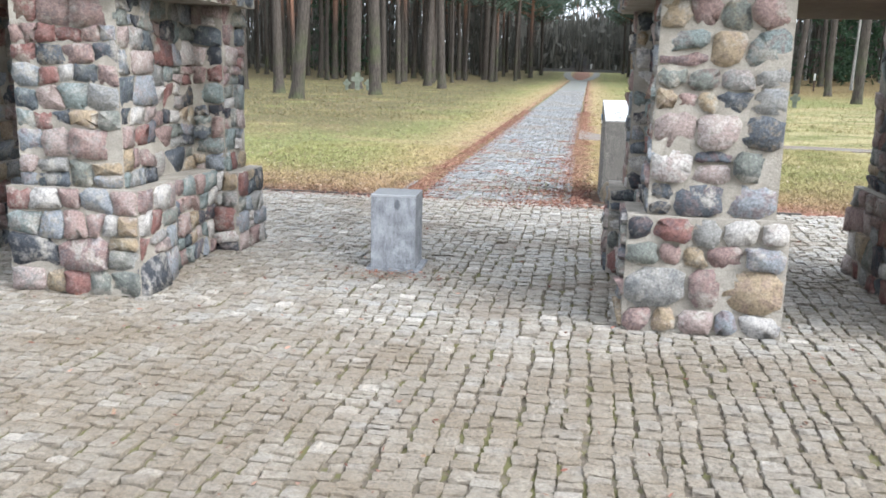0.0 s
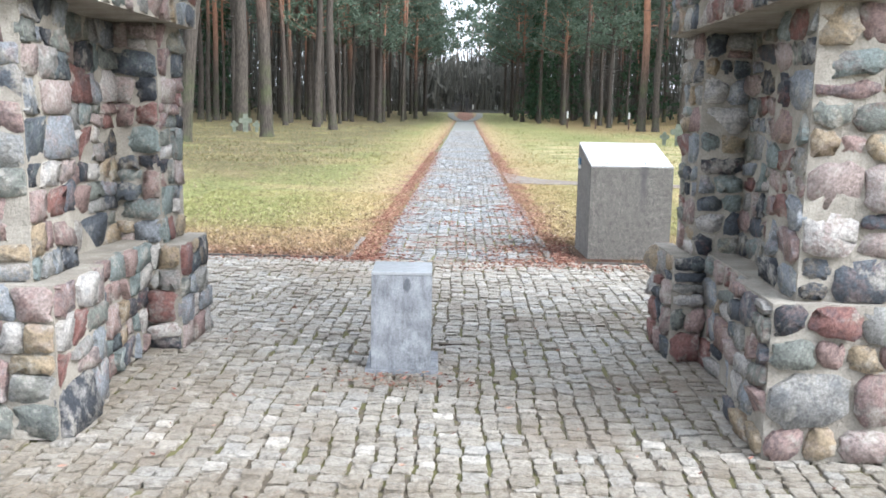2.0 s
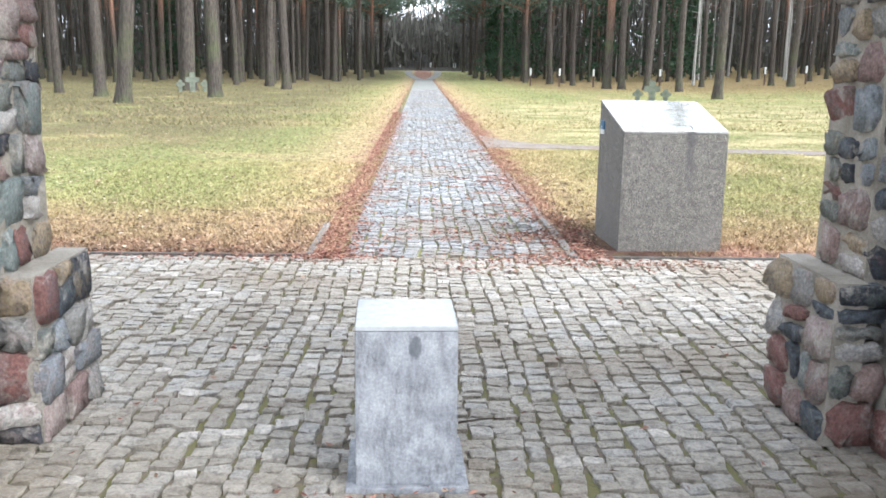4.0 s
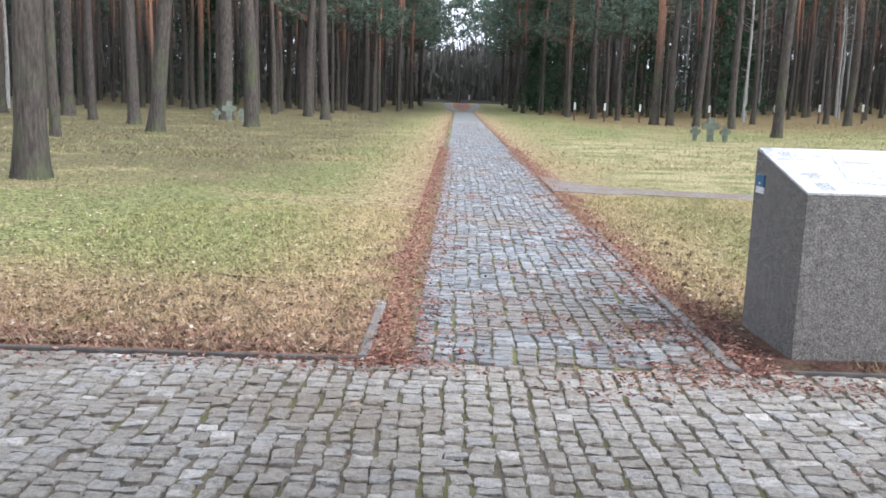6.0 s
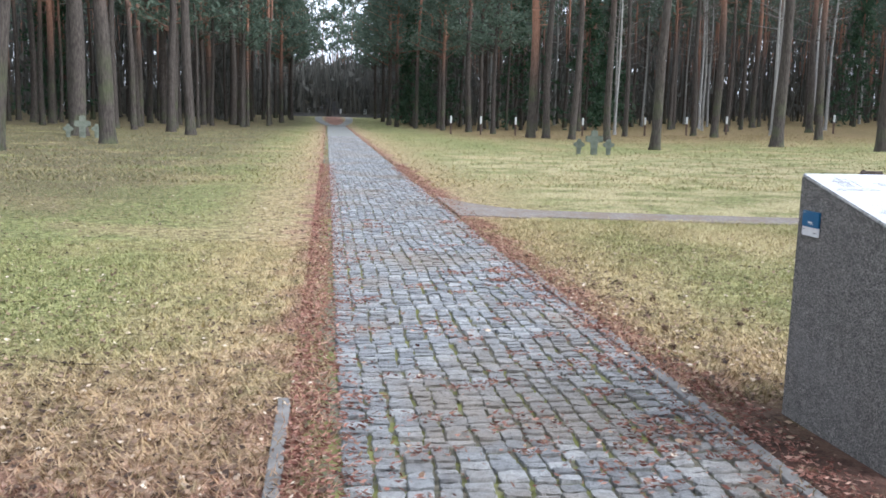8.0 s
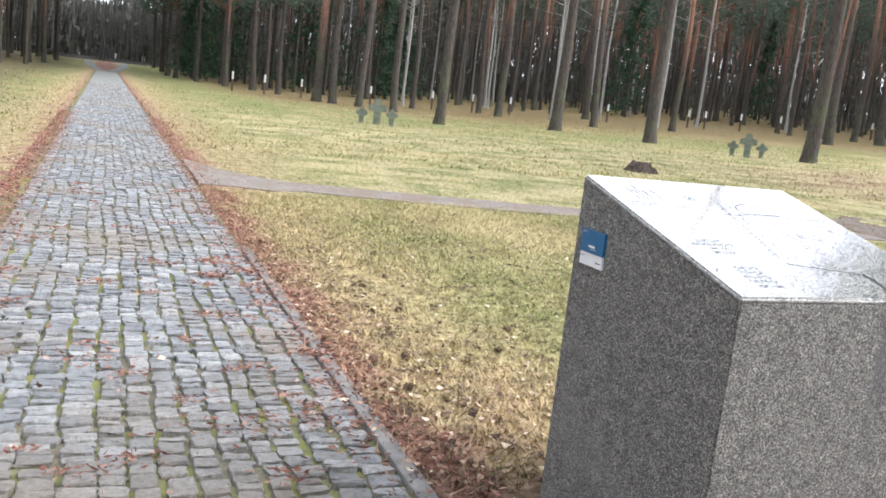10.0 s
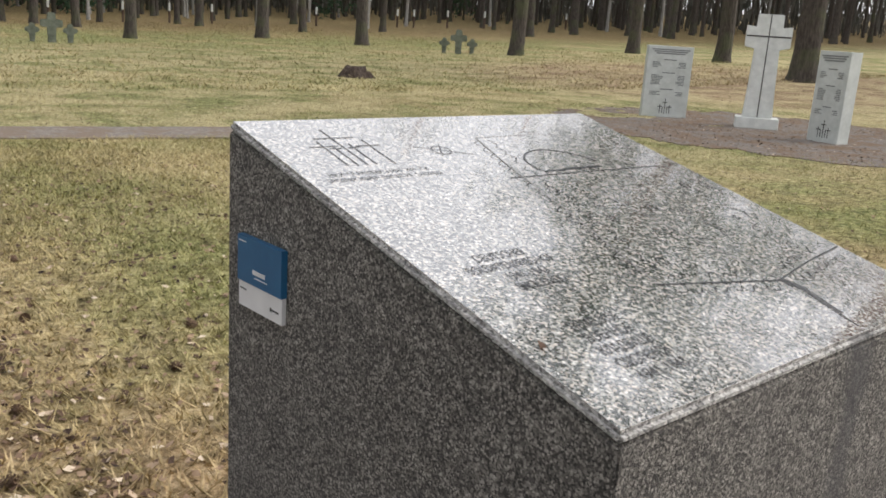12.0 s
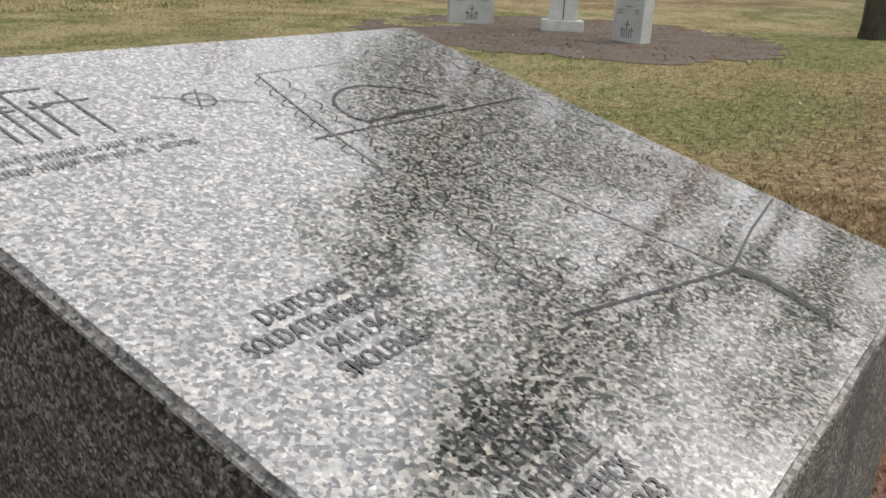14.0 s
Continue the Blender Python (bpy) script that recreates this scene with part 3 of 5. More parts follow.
# ---- the field-stone gate ----
def stone_cells(w, h, size, seed):
    """Outlines of squared, roughly coursed stones that fill a face w by h; the eastern pier has rounder ones in wider joints."""
    r = np.random.default_rng(seed)
    loose = seed < 50
    levels = [0.0]
    while levels[-1] < h - 0.5 * size:
        levels.append(levels[-1] + size * r.uniform(0.65, 1.25))
    levels = [q * h / levels[-1] for q in levels]
    if len(levels) < 2:
        levels = [0.0, h]

    def at(k, x):
        if k in (0, len(levels) - 1):
            return levels[k]
        return levels[k] + size * (0.34 * noise.noise((x / size * 0.55, k * 3.7, seed)) + 0.1 * noise.noise((x / size * 1.9, k * 5.1, seed + 3)))

    cells = []
    for k in range(len(levels) - 1):
        rh = levels[k + 1] - levels[k]
        cuts, x = [0.0], 0.0
        while x < w - 0.5 * size:
            x += max(rh, 0.7 * size) * r.uniform(0.75, 1.6)
            cuts.append(x)
        cuts = [q * w / cuts[-1] for q in cuts]
        slant = [0.0] + [r.normal(0, 0.012) for _ in cuts[2:]] + [0.0]
        for i in range(len(cuts) - 1):
            a, b, sa, sb = cuts[i], cuts[i + 1], slant[i], slant[i + 1]
            parts_ = [(0.0, 1.0)]
            if rh > 0.95 * size and r.random() < 0.3:
                q = r.uniform(0.35, 0.65)
                parts_ = [(0.0, q), (q, 1.0)]
            for f0, f1 in parts_:
                def lerp(x, f):
                    return at(k, x) * (1 - f) + at(k + 1, x) * f
                quad = [(a - sa, lerp(a - sa, f0)), (b - sb, lerp(b - sb, f0)), (b + sb, lerp(b + sb, f1)), (a + sa, lerp(a + sa, f1))]
                cx, cy = sum(p[0] for p in quad) / 4, sum(p[1] for p in quad) / 4
                gap = r.uniform(0.004, 0.009) if loose else r.uniform(0.0015, 0.0055)
                quad = [(px - math.copysign(min(gap, abs(px - cx) * 0.5), px - cx), py - math.copysign(min(gap, abs(py - cy) * 0.5), py - cy)) for px, py in quad]
                poly = []
                for j in range(4):          # knocked-off corners
                    p, o, n_ = quad[j], quad[j - 1], quad[(j + 1) % 4]
                    e, g_ = (r.uniform(0.1, 0.32), r.uniform(0.1, 0.32)) if loose else (r.uniform(0.03, 0.2), r.uniform(0.03, 0.2))
                    poly += [(p[0] + (o[0] - p[0]) * e, p[1] + (o[1] - p[1]) * e), (p[0] + (n_[0] - p[0]) * g_, p[1] + (n_[1] - p[1]) * g_)]
                cells.append(poly)
    return cells


def face_stones(parent, origin, u, n, w, h, size, seed, proud=0.017):
    """Stones on one face of a wall: origin its lower corner, u along it, n outward."""
    r = np.random.default_rng(seed + 500)
    u, n, up = Vector(u), Vector(n), Vector((0, 0, 1))
    dome = (0.955, 1.08) if origin[2] < 0.1 else (0.975, 0.98)
    proud *= 1.15 if origin[2] < 0.1 else 0.7
    for poly in stone_cells(w, h, size, seed):
        cx = sum(p[0] for p in poly) / len(poly)
        cy = sum(p[1] for p in poly) / len(poly)
        area = abs(sum(poly[i][0] * poly[(i + 1) % len(poly)][1] - poly[(i + 1) % len(poly)][0] * poly[i][1] for i in range(len(poly)))) / 2
        if area < 0.0012:
            continue
        loop = []
        for i in range(len(poly)):            # worn corners and uneven edges
            a, b = poly[i], poly[(i + 1) % len(poly)]
            ln = math.hypot(b[0] - a[0], b[1] - a[1])
            for q in ((0.07, 0.5, 0.93) if ln > 0.07 else (0.15, 0.85)):
                w_ = 0.05 * ln if q == 0.5 else 0.006
                loop.append((a[0] + (b[0] - a[0]) * q + r.normal(0, min(w_, 0.0045)), a[1] + (b[1] - a[1]) * q + r.normal(0, min(w_, 0.0045))))
        hi = proud * r.uniform(0.35, 1.6)
        tx, ty = r.normal(0, 0.12, 2)
        V, F, m = [], [], len(loop)
        for q, d in ((1.0, -0.02), (dome[0], hi)):
            for x, y in loop:
                lx, ly = (x - cx) * q, (y - cy) * q
                dd = d + (lx * tx + ly * ty + r.normal(0, 0.004) if d > 0 else 0)
                V.append(u * lx + up * ly + n * dd)
        V.append(n * (hi * dome[1] + r.uniform(-0.004, 0.005)))
        for i in range(m):
            F.append((i, (i + 1) % m, m + (i + 1) % m, m + i))
        for i in range(m):
            F.append((m + i, m + (i + 1) % m, 2 * m))
        if u.cross(up).dot(n) < 0:
            F = [tuple(reversed(f)) for f in F]
        me = mesh_from("stone", V, F, M_STONE)
        me.polygons.foreach_set("use_smooth", [k >= m for k in range(2 * m)])
        ob = new("stone", me)
        ob.parent = parent
        ob.location = Vector(origin) + u * cx + up * cy


MID = -1.27         # middle line of the gate


def pier(name, side_sign, label):
    """One stone side of the gate passage: sockle, body with a recess, and the overhanging top."""
    def bx(bm, x0, x1, y0, y1, z0, z1):
        a, b = MID + side_sign * x0, MID + side_sign * x1
        add_box(bm, (min(a, b), y0, z0), (max(a, b), y1, z1))
    bm = bmesh.new()
    # core and top carried up unseen to 5.6, to keep sky light off the passage
    bx(bm, 1.98, 2.52, 5.99, 8.02, 0.0, 5.6)          # core behind the recess
    bx(bm, 1.75, 1.979, 5.99, 6.45, 0.0, 2.06)        # front pier
    bx(bm, 1.69, 1.979, 7.58, 8.02, 0.0, 2.06)        # rear pier
    bx(bm, 1.58, 1.979, 5.9, 8.04, 2.06, 5.6)         # overhanging top
    bx(bm, 1.63, 2.6, 5.93, 5.989, 0.0, 0.74)         # sockle, front
    bx(bm, 1.63, 1.749, 5.99, 6.5, 0.0, 0.74)
    bx(bm, 1.78, 1.979, 6.451, 7.579, 0.0, 0.7)       # sockle in the recess
    bx(bm, 1.56, 1.689, 7.52, 8.1, 0.0, 0.68)         # sockle, rear
    ob = part(name, bm, M_MORTAR)
    tagged(ob, label, "gate wall", "gate piers", "structure")
    s = side_sign
    seed = 11 if s > 0 else 57

    def front(x0, x1, y, z0, z1, size, k):
        x = MID + (s * x0 if s > 0 else s * x1)
        face_stones(ob, (x, y, z0), (1, 0, 0), (0, -1, 0), x1 - x0, z1 - z0, size, seed + k)

    def inner(x, y0, y1, z0, z1, size, k, proud=0.017):
        face_stones(ob, (MID + s * x, y0, z0), (0, 1, 0), (-s, 0, 0), y1 - y0, z1 - z0, size, seed + k, proud)

    front(1.63, 2.6, 5.93, 0.0, 0.74, 0.185, 1)
    front(1.75, 2.52, 5.99, 0.74, 2.06, 0.178, 2)
    front(1.58, 2.11, 5.9, 2.06, 2.9, 0.19, 3)
    front(2.11, 2.52, 5.99, 2.06, 2.9, 0.16, 4)
    front(1.69, 1.98, 7.58, 0.68, 2.06, 0.15, 5)
    front(1.56, 1.78, 7.52, 0.0, 0.68, 0.16, 6)
    inner(1.63, 5.93, 6.5, 0.0, 0.74, 0.18, 7)
    inner(1.75, 5.99, 6.45, 0.74, 2.06, 0.16, 8)
    inner(1.98, 6.45, 7.58, 0.7, 2.06, 0.17, 9, 0.018)
    inner(1.78, 6.5, 7.52, 0.0, 0.7, 0.16, 10, 0.02)
    inner(1.69, 7.58, 8.02, 0.68, 2.06, 0.16, 12)
    inner(1.56, 7.52, 8.1, 0.0, 0.68, 0.17, 13)
    inner(1.58, 5.9, 8.04, 2.06, 2.9, 0.17, 14)
    return ob


def outer_pier(name, s, label):
    """The pier beyond the narrow side opening."""
    bm = bmesh.new()
    for x0, x1, y0, y1, z0, z1 in ((3.63, 4.5, 5.99, 8.02, 0.0, 3.0), (3.55, 3.629, 5.93, 8.1, 0.0, 0.72), (3.63, 4.5, 5.93, 5.989, 0.0, 0.72)):
        a, b = MID + s * x0, MID + s * x1
        add_box(bm, (min(a, b), y0, z0), (max(a, b), y1, z1))
    ob = part(name, bm, M_MORTAR)
    tagged(ob, label, "gate wall", "gate piers", "structure")
    face_stones(ob, (MID + s * 3.55, 5.93, 0.0), (0, 1, 0), (-s, 0, 0), 2.17, 0.72, 0.18, 91)
    face_stones(ob, (MID + s * 3.63, 5.99, 0.72), (0, 1, 0), (-s, 0, 0), 2.03, 2.0, 0.19, 92)
    x = MID + (3.63 if s > 0 else -4.5)
    face_stones(ob, (x, 5.93, 0.0), (1, 0, 0), (0, -1, 0), 1.04, 0.72, 0.19, 93)
    face_stones(ob, (x, 5.99, 0.72), (1, 0, 0), (0, -1, 0), 1.04, 2.0, 0.19, 94)


def side_lintel(s):
    """Stone-faced lintel over a side opening, on a timber board, with a red roof above."""
    a, b = sorted((MID + s * 2.53, MID + s * 3.62))
    ob = part("trim", box((a, 6.02, 2.1), (b, 7.98, 2.5)), M_MORTAR)
    tagged(ob, "field-stone lintel over the narrow side opening", "lintel", "side lintels", "structure")
    face_stones(ob, (a, 6.02, 2.1), (1, 0, 0), (0, -1, 0), b - a, 0.4, 0.17, 71)
    part("board", box((a, 6.0, 2.04), (b, 8.0, 2.098), 0.006), M_TIMBER, ob, "dark timber soffit board")
    roof = new("roof")
    roof.location = (MID + s * 2.8, 5.72, 2.47)
    tagged(roof, "small pitched roof of red glazed sheet tiles", "roof", "side roofs")
    part("fascia", box((-0.66, 0.02, -0.09), (0.66, 0.05, 0.0), 0.004), M_TIMBER, roof, "dark timber fascia")
    bm = bmesh.new()
    vs = [bm.verts.new(p) for p in ((-0.68, 0.03, 0.0), (0.68, 0.03, 0.0), (0.68, 0.28, 0.0), (0.68, 1.1, 0.62), (-0.68, 1.1, 0.62), (-0.68, 0.28, 0.0), (0.68, 1.1, 0.0), (-0.68, 1.1, 0.0))]
    for q in ((0, 1, 3, 4), (1, 6, 3), (0, 4, 7), (0, 7, 6, 1), (7, 4, 3, 6)):
        bm.faces.new([vs[i] for i in q])
    part("roof_deck", bm, M_TIMBER, roof)
    cols, rows = 8, 4
    tile_v, tile_f = [], []
    for k, z0 in enumerate((0.0, -0.012)):
        for yy in (0.0, 0.37):
            for i in range(9):
                a2 = i / 8
                tile_v.append((-0.09 + 0.18 * a2, yy, z0 + 0.03 * math.sin(math.pi * a2) + (0.008 if yy == 0 else 0)))
    for k in (0, 18):
        for i in range(8):
            q = (k + i, k + i + 1, k + 9 + i + 1, k + 9 + i)
            tile_f.append(q if k == 0 else tuple(reversed(q)))
    for i in range(8):
        tile_f.append((i, 18 + i, 18 + i + 1, i + 1))
    tile = mesh_from("roof_tile", tile_v, tile_f, M_TILE, True)
    slope = math.atan2(0.62, 1.07)
    for i in range(cols):
        for j in range(rows):
            t = new("roof_tile", tile)
            t.parent = roof
            d = j * 0.33 - 0.05
            t.matrix_basis = pose(-0.62 + i * 0.177, 0.03 + d * math.cos(slope), 0.02 + d * math.sin(slope) + 0.006 * (j % 2), math.degrees(slope), 0, 0)


# out of view: slab added to cut sky light on the inner pier faces
shade_slab = part("ceiling", box((-2.849, 5.95, 4.7), (0.309, 8.0, 4.95)), M_TIMBER)
tagged(shade_slab, "unseen dark timber slab added to shade the gate passage", "ceiling", kind="structure")
wall_west = pier("wall_west", -1, "gate pier of multicoloured field stones in pale mortar")
wall_east = pier("wall_east", 1, "gate pier of multicoloured field stones in pale mortar")
outer_pier("wall_far_west", -1, "dark outer gate pier of field stones")
outer_pier("wall_far_east", 1, "dark outer gate pier of field stones")
side_lintel(1)
side_lintel(-1)

# ---- bollard ----
bollard = new("bollard")
bollard.location = (-1.397, 7.32, 0.0)
bollard.rotation_euler = (0, 0, radians(2))
tagged(bollard, "square grey concrete bollard on a small base slab", "bollard")
part("post", box((-0.18, -0.18, 0.02), (0.18, 0.18, 0.592), 0.006), M_CONCRETE, bollard)
part("top", box((-0.18, -0.18, 0.593), (0.18, 0.18, 0.613), 0.005), M_BOLLARD_TOP, bollard, "smooth polished top face, paled for reflected sky")
part("base_slab", box((-0.215, -0.205, -0.03), (0.225, 0.225, 0.021), 0.006), M_CONCRETE, bollard, "thin concrete base slab")

# ---- granite desk ----
desk = new("granite_desk")
desk.matrix_world = pose(0.30, 11.362, 0.0, 0, 0, 2.4)
tagged(desk, "slanted grey granite desk engraved with a cemetery plan", "memorial stone")
DW, DD, DZ0, DZ1, DL = 0.874, 0.812, 0.997, 1.214, 0.8405      # width, depth, front and back height, length of the slope


def desk_block(low0, low1, top0, top1, grow, bevel):
    bm = bmesh.new()
    x0, x1, y0, y1 = -grow, DW + grow, -grow, DD + grow
    rise = grow * (top1 - top0) / DD
    low0, low1, top0, top1 = low0 - (rise if low1 > low0 else 0), low1 + (rise if low1 > low0 else 0), top0 - rise, top1 + rise
    v = [bm.verts.new(p) for p in ((x0, y0, low0), (x1, y0, low0), (x1, y1, low1), (x0, y1, low1), (x0, y0, top0), (x1, y0, top0), (x1, y1, top1), (x0, y1, top1))]
    for q in ((3, 2, 1, 0), (0, 1, 5, 4), (1, 2, 6, 5), (2, 3, 7, 6), (3, 0, 4, 7), (4, 5, 6, 7)):
        bm.faces.new([v[i] for i in q])
    bmesh.ops.bevel(bm, geom=list(bm.edges), offset=bevel, segments=2, affect="EDGES")
    return bm


part("body", desk_block(-0.05, -0.05, DZ0 - 0.016, DZ1 - 0.016, 0.0, 0.003), M_DESK, desk, "rough bush-hammered granite sides")
part("edge", desk_block(DZ0 - 0.0155, DZ1 - 0.0155, DZ0 - 0.0012, DZ1 - 0.0012, 0.0, 0.005), M_DESK_EDGE, desk, "pale rough-cut arris round the face")
part("top", desk_block(DZ0 - 0.0011, DZ1 - 0.0011, DZ0, DZ1, -0.0045, 0.0003), M_DESK_TOP, desk, "polished speckled granite face")


def on_plate(u, v, lift=0.0008):
    k = v / DL
    return Vector((u, k * DD, DZ0 + k * (DZ1 - DZ0) + lift))


def ribbon(bm, pts, width):
    """A flat engraved line through points of the slanted face."""
    for (a, b), (c, d) in zip(pts, pts[1:]):
        ln = math.hypot(c - a, d - b) or 1e-6
        nx_, ny_ = -(d - b) / ln * width / 2, (c - a) / ln * width / 2
        ex, ey = (c - a) / ln * width * 0.3, (d - b) / ln * width * 0.3
        q = [(a - ex + nx_, b - ey + ny_), (a - ex - nx_, b - ey - ny_), (c + ex - nx_, d + ey - ny_), (c + ex + nx_, d + ey + ny_)]
        bm.faces.new([bm.verts.new(on_plate(u, v)) for u, v in q])
    return bm


def engraved(name, lines, label, material=None):
    bm = bmesh.new()
    for pts, width in lines:
        ribbon(bm, pts, width)
    return part(name, bm, material or M_ENGRAVE, desk, label)


def words(text, u, v, size, width):
    """A line of engraved capitals, from u on, with its foot at v."""
    cu = bpy.data.curves.new("line", "FONT")
    cu.body, cu.size, cu.offset = text, size, 0.0001
    tmp = bpy.data.objects.new("line", cu)
    me = bpy.data.meshes.new_from_object(tmp)
    xs = [q.co.x for q in me.vertices]
    k = width / (max(xs) - min(xs))
    x0 = min(xs)
    for q in me.vertices:
        q.co = on_plate(u + (q.co.x - x0) * k, v + q.co.y, 0.001)
    me.materials.append(M_ENGRAVE)
    bpy.data.objects.remove(tmp)
    return part("text_line", me, None, desk, "dark engraved capitals")


words("DEUTSCHER", 0.101, 0.334, 0.0255, 0.095)
words("SOLDATENFRIEDHOF", 0.068, 0.309, 0.0255, 0.16)
words("1941-1943", 0.116, 0.283, 0.0255, 0.075)
words("SMOLENSK", 0.109, 0.257, 0.0255, 0.088)
lr = random.Random(4)


def bars(rows, height, width):
    """Lines of lettering too worn to read, as rows of short bars."""
    for u0, u1, v in rows:
        u, lines = u0, []
        while u < u1 - 0.004:
            w = lr.uniform(0.005, 0.009)
            if lr.random() < 0.9:
                lines.append(([(u, v + 0.001), (u, v + height)], width))
                lines.append(([(u, v + height * lr.choice((0.1, 0.5, 0.92))), (u + w * 0.7, v + height * lr.choice((0.1, 0.5, 0.92)))], width))
                if lr.random() < 0.6:
                    lines.append(([(u + w * 0.7, v + 0.001), (u + w * 0.7, v + height)], width))
            u += w + 0.002
        engraved("worn_text_line", lines, "dark worn engraved letters")


words("\u041d\u0415\u041c\u0415\u0426\u041a\u041e\u0415", 0.106, 0.16, 0.0255, 0.09)
words("\u0412\u041e\u0415\u041d\u041d\u041e\u0415", 0.106, 0.134, 0.0255, 0.086)
words("\u041a\u041b\u0410\u0414\u0411\u0418\u0429\u0415", 0.103, 0.107, 0.0255, 0.096)
words("\u0421\u041c\u041e\u041b\u0415\u041d\u0421\u041a", 0.103, 0.08, 0.0255, 0.1)
words("1941-1943", 0.114, 0.054, 0.0255, 0.087)
bars(((0.049, 0.244, 0.613), (0.029, 0.266, 0.594)), 0.012, 0.0013)

# emblem of five crosses
for (u, v0, v1, b0, b1, bv) in ((0.14, 0.646, 0.789, 0.105, 0.184, 0.753), (0.104, 0.648, 0.742, 0.078, 0.131, 0.721), (0.194, 0.644, 0.742, 0.166, 0.214, 0.718),
                                (0.122, 0.647, 0.722, 0.111, 0.134, 0.712), (0.158, 0.647, 0.728, 0.148, 0.17, 0.713)):
    engraved("emblem_cross", [([(u, v0), (u, v1)], 0.0032), ([(b0, bv), (b1, bv)], 0.003)], "engraved slender cross")

# north arrow
engraved("north_arrow", [([(0.277, 0.704), (0.385, 0.659)], 0.0018), ([(0.338, 0.708), (0.311, 0.663)], 0.0022),
                         ([(0.325 + 0.019 * math.cos(a), 0.684 + 0.017 * math.sin(a)) for a in np.linspace(0, 6.2832, 20)], 0.0022)], "engraved north arrow with a ring")

def rounded(pts):
    """Corners of a line cut off twice."""
    for _ in range(2):
        out = [pts[0]]
        for (a, b), (c, d) in zip(pts, pts[1:]):
            out += [(0.75 * a + 0.25 * c, 0.75 * b + 0.25 * d), (0.25 * a + 0.75 * c, 0.25 * b + 0.75 * d)]
        pts = out + [pts[-1]]
    return pts


# the engraved plan: main road, round place, avenues and hedge lines
engraved("plan_road", [([(0.379, 0.56), (0.79, 0.556)], 0.0032)], "dark engraved line of the road")
engraved("plan_loop", [(rounded([(0.478, 0.573), (0.466, 0.594), (0.477, 0.629), (0.506, 0.652), (0.545, 0.663), (0.585, 0.656), (0.625, 0.632), (0.65, 0.6)]), 0.0042)], "engraved outline of the round place")
engraved("plan_wall", [([(0.478, 0.572), (0.53, 0.574), (0.63, 0.573)], 0.0055), ([(0.53, 0.578), (0.632, 0.577)], 0.003)], "bold engraved line of a wall")
engraved("plan_arrow", [([(0.53, 0.577), (0.512, 0.625)], 0.002)], "fine engraved line in the round place", M_GROOVE)
for pts, w in (([(0.447, 0.729), (0.415, 0.6), (0.388, 0.438), (0.361, 0.32), (0.336, 0.208)], 0.0024), ([(0.516, 0.495), (0.55, 0.32), (0.586, 0.152)], 0.003), ([(0.447, 0.729), (0.62, 0.735), (0.788, 0.706)], 0.0014)):
    engraved("plan_avenue", [(pts, w)], "fine engraved line of an avenue", M_GROOVE)
engraved("plan_fork", [([(0.336, 0.207), (0.46, 0.178), (0.583, 0.15)], 0.0042), ([(0.586, 0.152), (0.72, 0.176), (0.861, 0.194)], 0.003),
                       ([(0.586, 0.15), (0.594, 0.12), (0.588, 0.08), (0.576, 0.018)], 0.0045), ([(0.587, 0.149), (0.599, 0.118)], 0.017), ([(0.599, 0.118), (0.594, 0.085)], 0.012), ([(0.594, 0.085), (0.589, 0.05)], 0.008)], "engraved branching road")


def scallops(a, b, side_, count_, size):
    """A wavy row of tree outlines from a to b."""
    pts = []
    for i in range(count_ * 5 + 1):
        t = i / (count_ * 5)
        w = abs(math.sin(math.pi * t * count_)) * size * (0.7 + 0.5 * noise.noise((t * 7, side_, 2.0)))
        dx, dy = b[0] - a[0], b[1] - a[1]
        ln = math.hypot(dx, dy)
        pts.append((a[0] + dx * t + side_ * dy / ln * w, a[1] + dy * t - side_ * dx / ln * w))
    return pts


for a, b, sd, m, q in (((0.44, 0.715), (0.345, 0.24), 1, 16, 0.022), ((0.465, 0.715), (0.372, 0.24), -1, 15, 0.018), ((0.35, 0.19), (0.56, 0.142), 1, 8, 0.018), ((0.37, 0.215), (0.56, 0.17), -1, 7, 0.018),
                       ((0.79, 0.7), (0.835, 0.36), -1, 11, 0.02), ((0.62, 0.17), (0.84, 0.205), -1, 9, 0.022), ((0.62, 0.145), (0.83, 0.175), 1, 8, 0.016)):
    engraved("plan_hedge", [(scallops(a, b, sd, m, q), 0.0017)], "fine wavy engraved hedge line")
for i in range(26):
    u, v, q = lr.uniform(0.41, 0.8), lr.uniform(0.2, 0.54), lr.uniform(0.006, 0.013)
    engraved("plan_tree", [([(u + q * math.cos(a) * (1 + 0.2 * math.sin(3 * a + i)), v + q * math.sin(a)) for a in np.linspace(0.3, 5.9, 11)], 0.0017)], "small engraved tree ring")

# a fallen leaf and a drop of lichen on the face
bm = bmesh.new()
bm.faces.new([bm.verts.new(on_plate(u, v, l)) for u, v, l in ((0.028, 0.146, 0.002), (0.036, 0.143, 0.004), (0.042, 0.152, 0.002), (0.033, 0.156, 0.006))])
leaf_ob = part("fallen_leaf", bm, M_LEAF)
leaf_ob.matrix_world = pose(0.30, 11.362, 0.0, 0, 0, 2.4)
tagged(leaf_ob, "small reddish dry leaf on the granite desk", "leaf")

